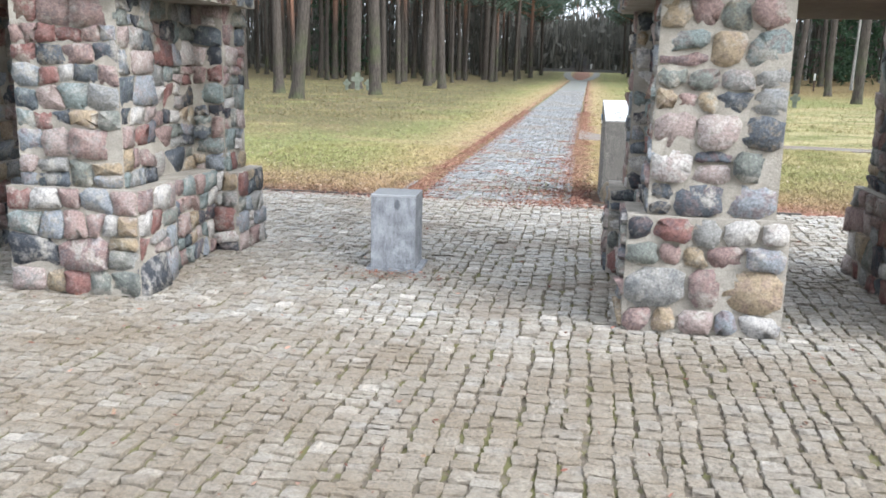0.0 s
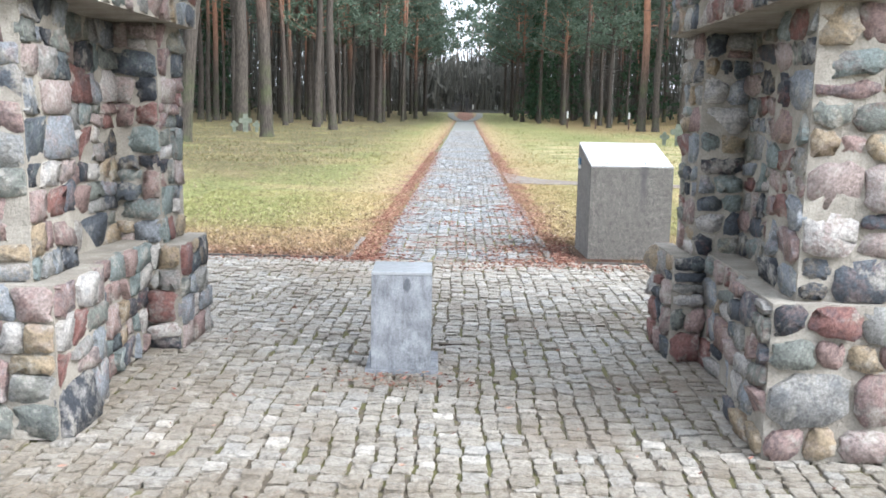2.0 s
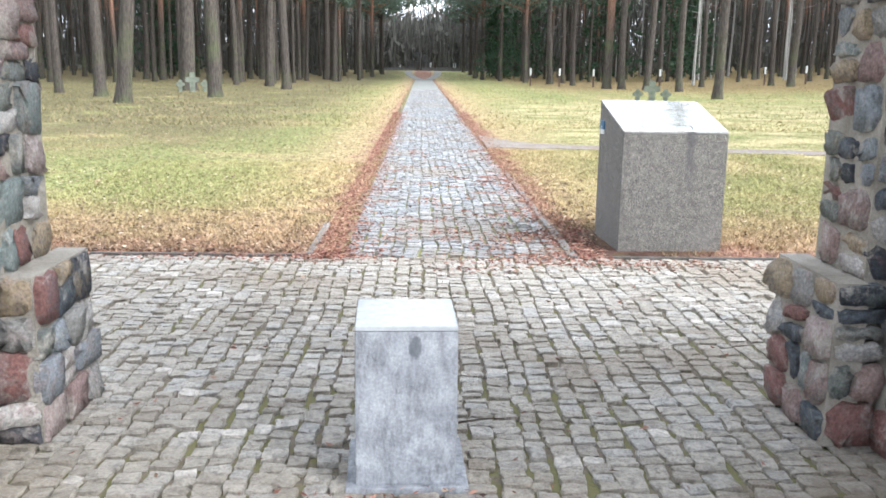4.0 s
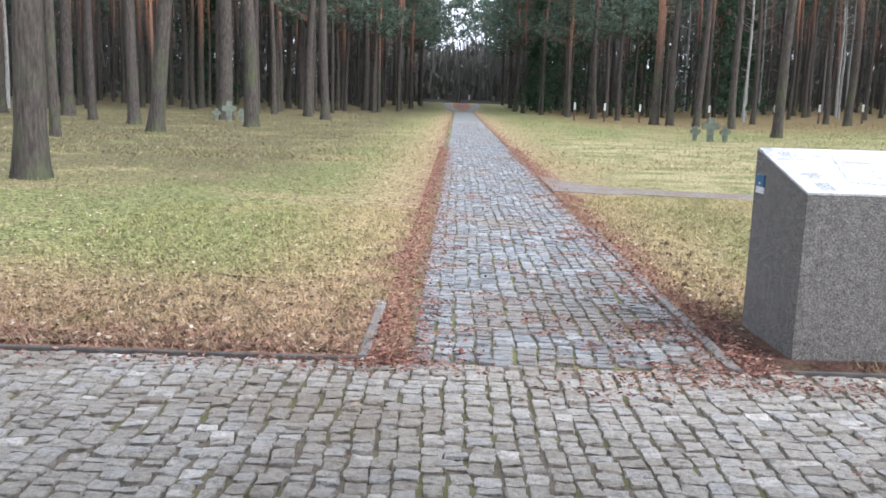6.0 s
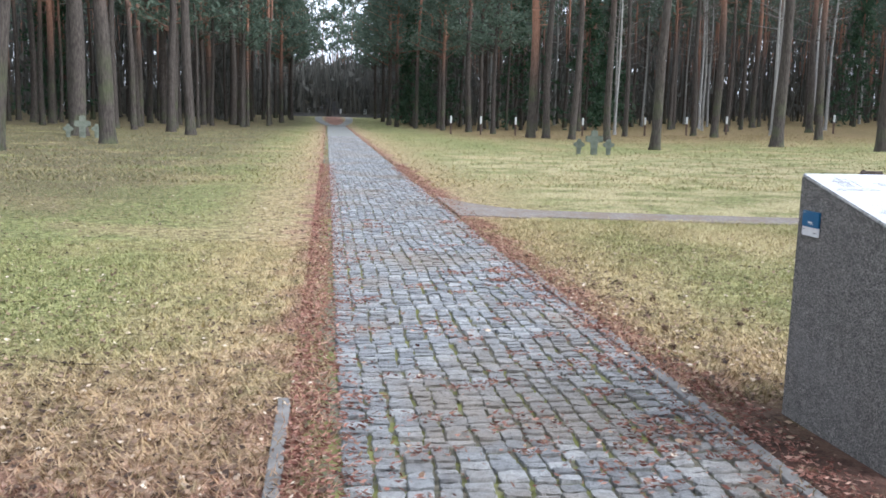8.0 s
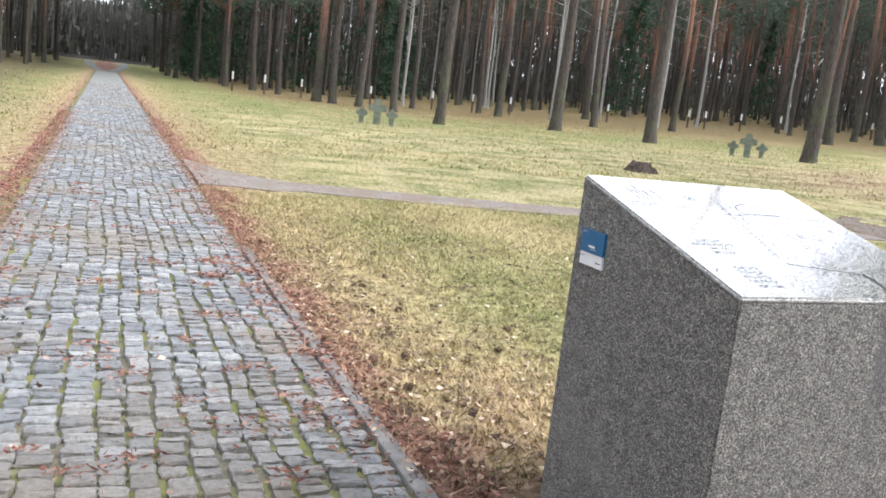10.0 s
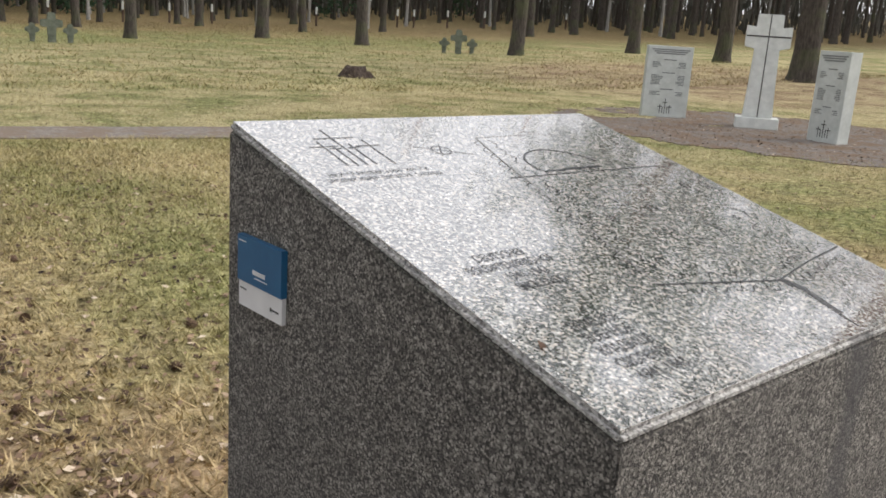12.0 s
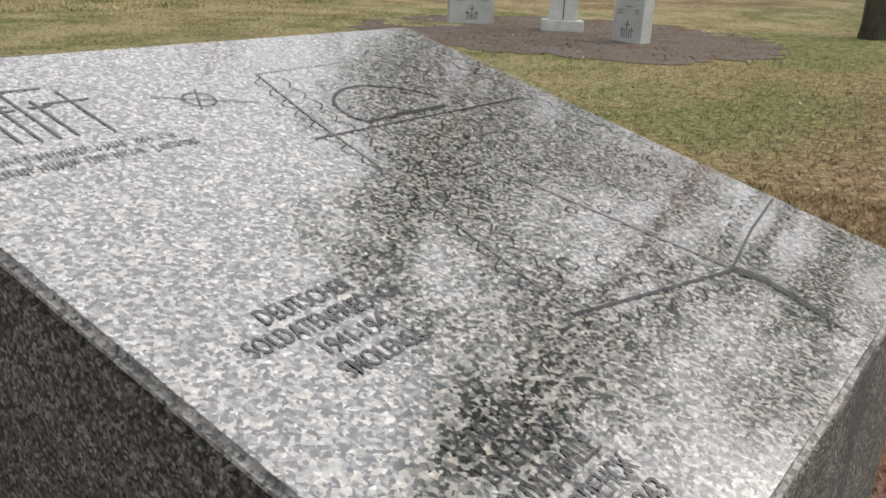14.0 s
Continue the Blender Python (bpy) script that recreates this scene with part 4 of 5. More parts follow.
# plaque on the side of the desk
plaque = new("plaque")
plaque.matrix_world = pose(0.30, 11.362, 0.0, 0, 0, 2.4)
tagged(plaque, "small blue and white sign fixed to the granite desk", "sign")
part("backing", box((-0.009, 0.628, 0.922), (-0.001, 0.76, 1.04), 0.001), M_WHITE, plaque, "white lower half")
part("blue_field", box((-0.0115, 0.6275, 0.965), (-0.0005, 0.7605, 1.0405), 0.001), M_BLUE, plaque, "blue upper half")
for y0, y1, z0, z1 in ((0.675, 0.712, 0.984, 0.991), (0.668, 0.706, 0.978, 0.9795), (0.733, 0.755, 1.031, 1.0325)):
    part("lettering", box((-0.0122, y0, z0), (-0.0112, y1, z1)), M_WHITE, plaque, "small white lettering")
for y0, y1, z0, z1 in ((0.735, 0.755, 0.951, 0.953), (0.637, 0.657, 0.938, 0.941), (0.658, 0.662, 0.936, 0.943)):
    part("small_print", box((-0.0098, y0, z0), (-0.0088, y1, z1)), M_ENGRAVE, plaque, "small dark print")

# ---- stone cross and name steles ----
def stele(x, y, turn, w, h, d, label):
    ob = new("name_stele")
    ob.matrix_world = pose(x, y, float(terrain(x, y)), 0, 0, turn)
    tagged(ob, label, "stele", "steles by the cross")
    part("slab", box((-w / 2, -d / 2, -0.1), (w / 2, d / 2, h), 0.008), M_SLAB, ob)
    r = random.Random(3)
    f = -d / 2 - 0.002

    def bar(x0, x1, z0, z1):
        part("text_line", box((x0, f - 0.002, z0), (x1, f + 0.001, z1)), M_FAINT, ob)
    for k in range(3):
        bar(-w * (0.42 - 0.05 * k), w * (0.42 - 0.05 * k), h * 0.94 - k * 0.035, h * 0.94 - k * 0.035 + 0.022)
    for z0, rows in ((0.78, 4), (0.6, 7), (0.37, 3)):
        bar(-w * 0.14, w * 0.14, h * z0 + 0.03, h * z0 + 0.045)
        for k in range(rows):
            z = h * z0 - 0.005 - k * 0.027
            bar(-w * 0.38, -w * (0.38 - r.uniform(0.12, 0.26)), z - 0.013, z)
            bar(w * (0.36 - r.uniform(0.12, 0.2)), w * 0.36, z - 0.013, z)
    bm = bmesh.new()
    for k, (dx, hh) in enumerate(((-0.09, 0.16), (-0.045, 0.12), (0.0, 0.27), (0.045, 0.12), (0.09, 0.16))):
        add_box(bm, (dx - 0.006, f - 0.002, h * 0.06), (dx + 0.006, f + 0.001, h * 0.06 + hh))
        if k != 1 and k != 3:
            add_box(bm, (dx - 0.045, f - 0.002, h * 0.06 + hh * 0.72), (dx + 0.045, f + 0.001, h * 0.06 + hh * 0.72 + 0.012))
    part("emblem", bm, M_ENGRAVE, ob, "engraved emblem of five small crosses")


stele(13.36, 21.11, -37, 0.84, 1.3, 0.16, "pale stone slab engraved with columns of names")
stele(13.07, 17.72, -100, 0.56, 1.4, 0.26, "tall pale stone slab engraved with columns of names")

cross = new("stone_cross")
cross.matrix_world = pose(13.75, 19.4, 0.045, 0, 0, -56)
tagged(cross, "pale stone cross on a stepped foot", "cross")
part("foot", box((-0.36, -0.24, -0.06), (0.36, 0.24, 0.15), 0.012), M_WHITE_STONE, cross)
bm = bmesh.new()
prof = [(-0.25, 0.15), (0.25, 0.15), (0.19, 1.32), (0.37, 1.34), (0.37, 1.7), (0.2, 1.66), (0.21, 1.89), (-0.21, 1.89), (-0.2, 1.66), (-0.37, 1.7), (-0.37, 1.34), (-0.19, 1.32)]
fr = [bm.verts.new((x, -0.12, z)) for x, z in prof]
bk = [bm.verts.new((x, 0.12, z)) for x, z in prof]
bm.faces.new(fr)
bm.faces.new(list(reversed(bk)))
for i in range(len(prof)):
    j = (i + 1) % len(prof)
    bm.faces.new((fr[j], fr[i], bk[i], bk[j]))
bmesh.ops.bevel(bm, geom=list(bm.edges), offset=0.012, segments=2, affect="EDGES")
part("shaft", bm, M_WHITE_STONE, cross)
bm = bmesh.new()
add_box(bm, (-0.009, -0.125, 0.16), (0.009, -0.118, 1.88))
add_box(bm, (-0.36, -0.125, 1.51), (0.36, -0.118, 1.535))
part("groove", bm, M_ENGRAVE, cross, "dark carved line down and across the cross")

# ---- groups of three low stone crosses on the lawn ----
def low_cross(w, h, t):
    bm = bmesh.new()
    a, b = w * 0.155, h * 0.64
    prof = [(-a * 1.25, -0.1), (a * 1.25, -0.1), (a, b - a), (w / 2, b - a * 1.15), (w / 2, b + a * 1.15), (a, b + a), (a * 1.15, h), (-a * 1.15, h), (-a, b + a), (-w / 2, b + a * 1.15), (-w / 2, b - a * 1.15), (-a, b - a)]
    fr = [bm.verts.new((x, -t / 2, z)) for x, z in prof]
    bk = [bm.verts.new((x, t / 2, z)) for x, z in prof]
    bm.faces.new(fr)
    bm.faces.new(list(reversed(bk)))
    for i in range(len(prof)):
        j = (i + 1) % len(prof)
        bm.faces.new((fr[j], fr[i], bk[i], bk[j]))
    bmesh.ops.bevel(bm, geom=list(bm.edges), offset=0.03, segments=2, affect="EDGES")
    return bm


def cross_group(x, y, turn):
    for dx, dy, s in ((-0.6, 0.1, 0.74), (0.0, 0.0, 1.18), (0.6, 0.12, 0.76)):
        ob = part("grave_cross", low_cross(0.6 * s, 0.84 * s, 0.2), M_GREY_STONE)
        ob.matrix_world = pose(x, y, float(terrain(x, y)), 0, 0, turn) @ pose(dx, dy, 0, 0, 0, 0)
        tagged(ob, "squat mossy grey stone cross standing in the lawn", "cross", "low stone crosses")


for x, y, a in ((8.75, 43.1, -10), (24.6, 40.5, -35), (-13.0, 50.2, 15)):
    cross_group(x, y, a)

# ---- tree stump ----
def stump(x, y):
    bm = bmesh.new()
    rings = []
    for z, r0 in ((-0.1, 0.46), (0.0, 0.42), (0.08, 0.36), (0.17, 0.31), (0.23, 0.25)):
        ring_v = []
        for i in range(20):
            a = 2 * math.pi * i / 20
            rr = r0 * (1 + 0.34 * noise.noise((math.cos(a) * 1.7, math.sin(a) * 1.7, z * 2)))
            zz = z + (0.16 * noise.noise((math.cos(a) * 1.4, math.sin(a) * 1.4, 9)) + 0.05 * math.cos(a + 2.6) if z > 0.2 else 0)
            ring_v.append(bm.verts.new((rr * math.cos(a) * 1.15, rr * math.sin(a), zz)))
        rings.append(ring_v)
    for a, b in zip(rings, rings[1:]):
        for i in range(20):
            bm.faces.new((a[i], a[(i + 1) % 20], b[(i + 1) % 20], b[i]))
    bm.faces.new(rings[-1])
    ob = part("tree_stump", bm, M_STUMP)
    ob.location = (x, y, 0)
    return tagged(ob, "low dark rotting tree stump in the lawn", "stump")


stump(12.18, 29.66)

# ---- low walls and memorial at the far end, on the rise ----
END_Z = 0.7
for x0, x1, y0 in ((-8.4, -2.3, 158.0), (-1.0, 10.6, 157.6)):
    w = new("low_wall")
    w.location = ((x0 + x1) / 2, y0, END_Z)
    tagged(w, "long low dark stone wall at the end of the path", "wall", "far low walls")
    half = (x1 - x0) / 2
    part("masonry", box((-half, -0.3, -0.2), (half, 0.3, 0.44), 0.02), M_DARK_STONE, w)
    part("coping", box((-half - 0.04, -0.34, 0.442), (half + 0.04, 0.34, 0.5), 0.015), M_KERB, w, "grey coping slabs")
memorial = new("memorial_block")
memorial.location = (-1.65, 162, END_Z)
tagged(memorial, "dark stepped stone memorial at the end of the path", "memorial")
part("step", box((-1.9, -1.2, -0.1), (1.9, 1.2, 1.5), 0.06), M_DARK_STONE, memorial)
part("block", box((-1.35, -0.9, 1.5), (1.35, 0.9, 2.5), 0.1), M_DARK_STONE, memorial)
part("cap", box((-0.8, -0.6, 2.5), (0.8, 0.6, 3.05), 0.1), M_DARK_STONE, memorial)
for s in (-1, 1):
    left, right = [], []
    for i in range(11):
        y = 103.0 + 4.2 * i
        cx = PATH_X + s * (0.45 + 1.75 * math.sin(min(1.0, i / 9) * math.pi / 2))
        left.append((cx - 0.5, y))
        right.append((cx + 0.5, y))
    flat_patch("branch_path", left + right[::-1], 0.03, M_FAR_SETTS, "pale path branching towards the memorial", "path")

for x in (-5.1, 0.35, 4.4, 8.6):
    g = part("grave_marker", box((-0.22, -0.08, -0.1), (0.22, 0.08, 1.3), 0.03), M_WHITE_STONE)
    g.location = (x, 160.0, END_Z)
    tagged(g, "small pale marker behind the far low wall", "grave marker", "far pale markers")

# ---- white-topped posts along the far edge of the lawn ----
def boundary_post(x, y):
    z = float(terrain(x, y))
    ob = new("boundary_post")
    ob.location = (x, y, z)
    tagged(ob, "thin post with a white-painted top", "post", "white-topped posts")
    part("post", box((-0.06, -0.06, -0.1), (0.06, 0.06, 0.85), 0.01), M_TIMBER, ob)
    part("top", box((-0.065, -0.065, 0.85), (0.065, 0.065, 1.4), 0.02), M_WHITE_STONE, ob, "white-painted top")


for x in (7.3, 9.6, 12.3, 17.6, 22.6, 26.0, 29.3, 33.4, 37.8, 41.5, 45.2, 46.8, 50.2, 54.1, 58.6, 63.5):
    boundary_post(x, 75.0 - 0.12 * max(0, x - 30))



# ---- trees ----
def trunk_mesh(h, r0, seed, material, lean=0.0, branches=10, base=0.45, reach=1.0):
    """A tapered, slightly bent trunk with dead stubs and, above, limbs."""
    r = random.Random(seed)
    V, F = [], []
    seg = 9
    heights = [-0.3, 0.0, 0.25, 0.8, 2.0, 4.0, 6.5, 9.5, 13.0, 17.0, h * 0.86, h]
    ph = r.uniform(0, 6)
    centre = []
    for k, z in enumerate(heights):
        t = max(z, 0) / h
        cx = lean * z + 0.12 * math.sin(z * 0.35 + ph) * min(1, z / 6)
        cy = 0.1 * math.cos(z * 0.3 + ph) * min(1, z / 6)
        centre.append((cx, cy, z))
        rad = r0 * (1 - 0.82 * t) * (1 + 0.28 * math.exp(-max(z, 0) * 3.5))
        for i in range(seg):
            a = 2 * math.pi * i / seg
            rr = rad * (1 + 0.1 * noise.noise((math.cos(a) * 1.5 + seed, math.sin(a) * 1.5, z * 0.4)) + (0.12 * math.sin(3 * a + ph) if z < 0.3 else 0))
            V.append((cx + rr * math.cos(a), cy + rr * math.sin(a), z))
    for k in range(len(heights) - 1):
        for i in range(seg):
            j = (i + 1) % seg
            F.append((k * seg + i, k * seg + j, (k + 1) * seg + j, (k + 1) * seg + i))
    tips = []
    for b in range(branches):
        z = h * r.uniform(base * 0.5, 0.97)
        dead = z < h * base
        ln = r.uniform(0.3, 1.3) if dead else r.uniform(1.2, 3.2) * (1.15 - (z / h - base) * 0.9) * reach
        a = r.uniform(0, 2 * math.pi)
        t = z / h
        cx = lean * z + 0.12 * math.sin(z * 0.35 + ph)
        cy = 0.1 * math.cos(z * 0.3 + ph)
        rad = r0 * (1 - 0.82 * t) * (0.22 if dead else 0.35)
        rise = r.uniform(-0.25, 0.15) if dead else r.uniform(0.05, 0.5)
        d = Vector((math.cos(a), math.sin(a), rise)).normalized()
        s1 = d.cross(Vector((0, 0, 1))).normalized()
        s2 = d.cross(s1)
        k0 = len(V)
        for q, sc in ((0, 1.0), (0.55, 0.6), (1.0, 0.15)):
            c = Vector((cx, cy, z)) + d * ln * q + Vector((0, 0, 0.12 * ln * q * q))
            for i in range(4):
                o = s1 * math.cos(i * math.pi / 2) + s2 * math.sin(i * math.pi / 2)
                V.append(tuple(c + o * rad * sc))
        for m in range(2):
            for i in range(4):
                j = (i + 1) % 4
                F.append((k0 + m * 4 + i, k0 + m * 4 + j, k0 + m * 4 + 4 + j, k0 + m * 4 + 4 + i))
        if not dead:
            tips.append((Vector((cx, cy, z)), d, ln))
    tips.append((Vector(centre[-2]), Vector((0, 0, 1)), h * 0.14))
    return V, F, tips


def tuft_mesh(tips, per, size, seed, droop=0.0, thin=0.16):
    """Needle tufts along the limbs: many slim blades, uneven and open."""
    r = np.random.default_rng(seed)
    V, F = [], []
    for p, d, ln in tips:
        for _ in range(per):
            q = r.uniform(0.25, 1.12)
            c = np.array(p) + np.array(d) * ln * q + np.array((0, 0, 0.12 * ln * q * q - droop * q * q * ln)) + r.normal(0, 0.17 * ln ** 0.6, 3)
            for _ in range(3):
                way = r.normal(0, 1, 3) + np.array((0, 0, 0.35))
                way /= np.linalg.norm(way)
                w = np.cross(way, r.normal(0, 1, 3))
                w /= np.linalg.norm(w)
                s = size * r.uniform(0.6, 1.4)
                k = len(V)
                V.extend([c - w * s * thin, c + w * s * thin, c + way * s])
                F.append((k, k + 1, k + 2))
    return np.array(V), F


def pine_parts(seed, h=24.0, r0=0.23, base=0.5, lean=0.0, per=22, branches=46, reach=1.0):
    V, F, tips = trunk_mesh(h, r0, seed, None, lean, branches, base, reach)
    NV, NF = tuft_mesh(tips, per, 0.42, seed)
    return (V, F), (NV, NF)


def spruce_parts(seed, h=17.0):
    r = random.Random(seed)
    V, F, _ = trunk_mesh(h, 0.17, seed, None, 0, 0, 0.1)
    tips = []
    for i in range(90):
        z = h * (0.05 + 0.94 * (i / 90) ** 0.9)
        a = r.uniform(0, 6.28)
        ln = (h - z) * 0.19 * r.uniform(0.75, 1.15) + 0.2
        tips.append((Vector((0, 0, z)), Vector((math.cos(a), math.sin(a), -0.15)).normalized(), ln))
    NV, NF = tuft_mesh(tips, 14, 0.42, seed, 0.1, 0.22)
    return (V, F), (NV, NF)


def birch_parts(seed, h=21.0):
    V, F, tips = trunk_mesh(h, 0.14, seed, None, 0.02, 34, 0.4)
    NV, NF = tuft_mesh(tips, 14, 0.7, seed, 0.15, 0.02)
    return (V, F), (NV, NF)


def tree_thing(name, parts, bark, leaf, label, category):
    ob = new(name)
    (V, F), (NV, NF) = parts
    part("trunk", mesh_from("trunk", V, F, bark, True), None, ob)
    part("crown", mesh_from("crown", NV, NF, leaf), None, ob)
    return tagged(ob, label, category, "trees of the wood")


PINES = [(31, 24.0, 0.25, 0.52, 0.0), (32, 26.0, 0.21, 0.58, 0.012), (33, 22.0, 0.18, 0.5, -0.02), (34, 25.0, 0.28, 0.5, 0.006), (35, 23.0, 0.16, 0.6, 0.03), (36, 24.0, 0.22, 0.55, -0.012), (37, 23.0, 0.24, 0.3, 0.0, 30, 90, 1.35), (38, 23.0, 0.24, 0.5, 0.1), (39, 21.0, 0.27, 0.66, 0.01, 6, 24, 0.75)]
pine_parts_list = [pine_parts(*p) for p in PINES]
spruce_list = [spruce_parts(61, 17.0), spruce_parts(62, 13.0)]
birch_list = [birch_parts(71), birch_parts(72, 19.0)]
pine_things = [tree_thing("pine_tree", p, M_PINE, M_NEEDLES, "tall pine with bare grey-brown trunk and high crown", "tree") for p in pine_parts_list]
spruce_things = [tree_thing("spruce_tree", p, M_PINE, M_SPRUCE, "dark green spruce with branches down to the ground", "tree") for p in spruce_list]
birch_things = [tree_thing("birch_tree", p, M_BIRCH, M_TWIG, "slender pale birch with bare twigs", "tree") for p in birch_list]

NEAR_TREES = [(-15.2, 43.2, 0.8), (-16.0, 60.0, 0.9), (-10.5, 44.1, 1.15), (-11.4, 64.0, 1.0), (-9.4, 58.0, 1.1),
              (-8.1, 105.0, 1.0), (-11.7, 108.0, 1.0), (-23.7, 56.4, 1.0), (-25.5, 83.8, 1.1), (-14.3, 67.3, 1.0), (-7.4, 92.0, 0.9), (-10.6, 100.0, 1.0)]
EAST_TREES = [(9.0, 140.0, 1.0), (6.8, 97.0, 1.0), (9.2, 94.6, 0.9), (10.3, 85.0, 1.2), (12.2, 69.3, 1.0), (13.1, 68.5, 1.0), (14.6, 67.2, 1.15), (15.7, 63.0, 1.25),
              (13.9, 49.8, 1.3), (20.5, 73.5, 1.0), (25.8, 69.5, 1.15), (33.5, 84.0, 0.9), (29.5, 62.0, 1.1), (37.2, 64.0, 1.0), (25.9, 73.4, 0.8)]
EAST_NEAR = [(22.0, 53.2, 1.2), (24.0, 47.0, 1.1), (27.0, 39.4, 1.2), (36.0, 40.3, 1.15), (34.6, 34.1, 1.3)]
EAST_FAR = [ (60.0, 56.0, 1.1), (55.0, 62.0, 1.1), (38.0, 78.0, 1.1), (46.0, 58.0, 1.0)]
placed = []
used_first = set()


def plant(things, k, x, y, s, turn):
    m = pose(x, y, float(terrain(x, y)) - 0.03, 0, 0, turn)
    key = (id(things), k)
    if key in used_first:
        ob = copy_thing(things[k], m)
    else:
        used_first.add(key)
        ob = things[k]
        ob.matrix_basis = m
    ob.scale = (s, s, min(s, 1.1))
    placed.append((x, y))
    return ob


tr = random.Random(8)
plant(pine_things, 7, -12.3, 37.4, 1.2, 0)
plant(pine_things, 0, -8.52, 20.35, 1.02, 40)
for k, x, y, s in ((3, -13.9, 52.8, 1.5), (4, -13.6, 32.4, 1.0), (3, -21.6, 51.5, 1.15), (0, -9.9, 92.0, 1.3), (3, -10.9, 95.0, 1.3), (5, -18.5, 47.0, 0.9), (2, -20.5, 39.0, 1.1), (0, -18.3, 93.6, 1.1), (3, -13.8, 100.0, 1.2), (5, -16.9, 92.5, 1.3), (3, -18.8, 71.0, 1.5)):
    plant(pine_things, k, x, y, s, 55 * k)
for x, y, s in ((27.5, 26.3, 1.75), (17.6, 15.2, 1.0), (-7.2, 112.0, 1.0), (-7.6, 119.0, 1.1), (-6.6, 126.0, 1.0), (-7.0, 133.0, 1.1), (-7.4, 140.0, 1.0), (5.6, 106.0, 1.0), (5.2, 113.0, 1.1), (5.8, 121.0, 1.0), (5.4, 128.0, 1.1), (5.9, 136.0, 1.0), (5.2, 143.0, 1.0), (-9.0, 84.0, 0.9), (8.6, 90.0, 0.9), (-12.5, 72.0, 0.9), (11.5, 80.0, 0.9), (12.5, 92.0, 1.0), (-13.0, 90.0, 1.0), (-10.0, 97.0, 1.0), (9.5, 100.0, 1.0)):
    plant(pine_things, 6, x, y, s, tr.uniform(0, 360))
for x, y, s in EAST_NEAR:
    plant(pine_things, 8, x, y, s, tr.uniform(0, 360))
for x, y, s in NEAR_TREES + EAST_TREES + EAST_FAR:
    plant(pine_things, tr.randrange(6), x, y, s * 1.2, tr.uniform(0, 360))
for x, y, s in ((7.4, 104.0, 0.9), (11.5, 112.0, 1.1), (8.2, 118.0, 1.0), (24.0, 96.0, 1.0), (18.0, 99.0, 1.1), (28.0, 101.0, 1.1)):
    plant(spruce_things, tr.randrange(2), x, y, s, tr.uniform(0, 360))
for x, y, s in ((36.0, 80.0, 1.0), (31.5, 72.0, 1.0), (40.0, 70.0, 1.1), (43.0, 84.0, 1.0), (21.5, 79.0, 0.9), (49.0, 77.0, 1.0), (-30.0, 62.0, 1.0)):
    plant(birch_things, tr.randrange(2), x, y, s, tr.uniform(0, 360))


def free(x, y, gap):
    return all((x - a) ** 2 + (y - b) ** 2 > gap * gap for a, b in placed)


def in_wood(x, y):
    """Where the wood stands: both sides of the avenue, beyond the lawn, and round about."""
    if y > 145:
        return False
    if x < PATH_X:
        return (x < -13 and y > 66 - 0.25 * abs(x + 13)) or (x < -8.5 and y > 76) or (x < -24 and y > 30)
    if x > 50:
        return y > 62 - 0.55 * (x - 50)
    return (x > 7.0 and y > 98 - 0.5 * x and y > 80 - 0.2 * x) and y > 70


count = 0
for _ in range(9000):
    if count >= 240:
        break
    x, y = tr.uniform(-62, 85), tr.uniform(28, 130)
    if in_wood(x, y) and free(x, y, 2.3):
        q = tr.random()
        if x > 14 and q < 0.16:
            plant(birch_things, tr.randrange(2), x, y, tr.uniform(0.8, 1.1), tr.uniform(0, 360))
        elif q > 0.93 and y > 85:
            plant(spruce_things, tr.randrange(2), x, y, tr.uniform(0.7, 1.2), tr.uniform(0, 360))
        else:
            plant(pine_things, tr.randrange(6), x, y, tr.uniform(0.75, 1.1), tr.uniform(0, 360))
        count += 1


# ---- the deeper wood, as one mass of trunks and one of needles ----
def mass(name, templates, spots, material, label, smooth):
    V, F, base = [], [], 0
    for k, x, y, s, a in spots:
        v, f = templates[k]
        v = np.asarray(v, float)
        c, q = math.cos(a) * s, math.sin(a) * s
        V.append(np.stack([x + c * v[:, 0] - q * v[:, 1], y + q * v[:, 0] + c * v[:, 1], v[:, 2] * s + float(terrain(x, y))], 1))
        F.extend([tuple(i + base for i in t) for t in f])
        base += len(v)
    ob = part(name, mesh_from(name, np.concatenate(V), F, material, smooth), None)
    return tagged(ob, label, "wood", kind="stuff")


def thin_out(t, keep, seed):
    """A lighter crown for trees far off: fewer and larger tufts."""
    v, f = t
    r = random.Random(seed)
    V, F = [], []
    for q in f:
        if r.random() < keep:
            c = (v[q[0]] + v[q[1]] + v[q[2]]) / 3
            k = len(V)
            V.extend([c + (v[i] - c) * 2.2 for i in q])
            F.append((k, k + 1, k + 2))
    return np.array(V), F


spots = []
for _ in range(40000):
    if len(spots) >= 1000:
        break
    x, y = tr.uniform(-120, 150), tr.uniform(20, 215)
    deep = y > 156 or (y > 90 and in_wood(x, y)) or (x < -50 and y > 20) or (x > 70 and y > 20)
    if abs(x - PATH_X) < 14 - (y - 150) * 0.12 and y > 150:
        deep = y > 185
    if deep and free(x, y, 1.9):
        spots.append((tr.randrange(6), x, y, tr.uniform(0.8, 1.08) * (0.95 if abs(x - PATH_X) < 16 and y > 150 else 1.0), tr.uniform(0, 6.28)))
        placed.append((x, y))
mass("far_trunks", [p[0] for p in pine_parts_list], spots, M_PINE, "dense trunks of the deeper pine wood", True)
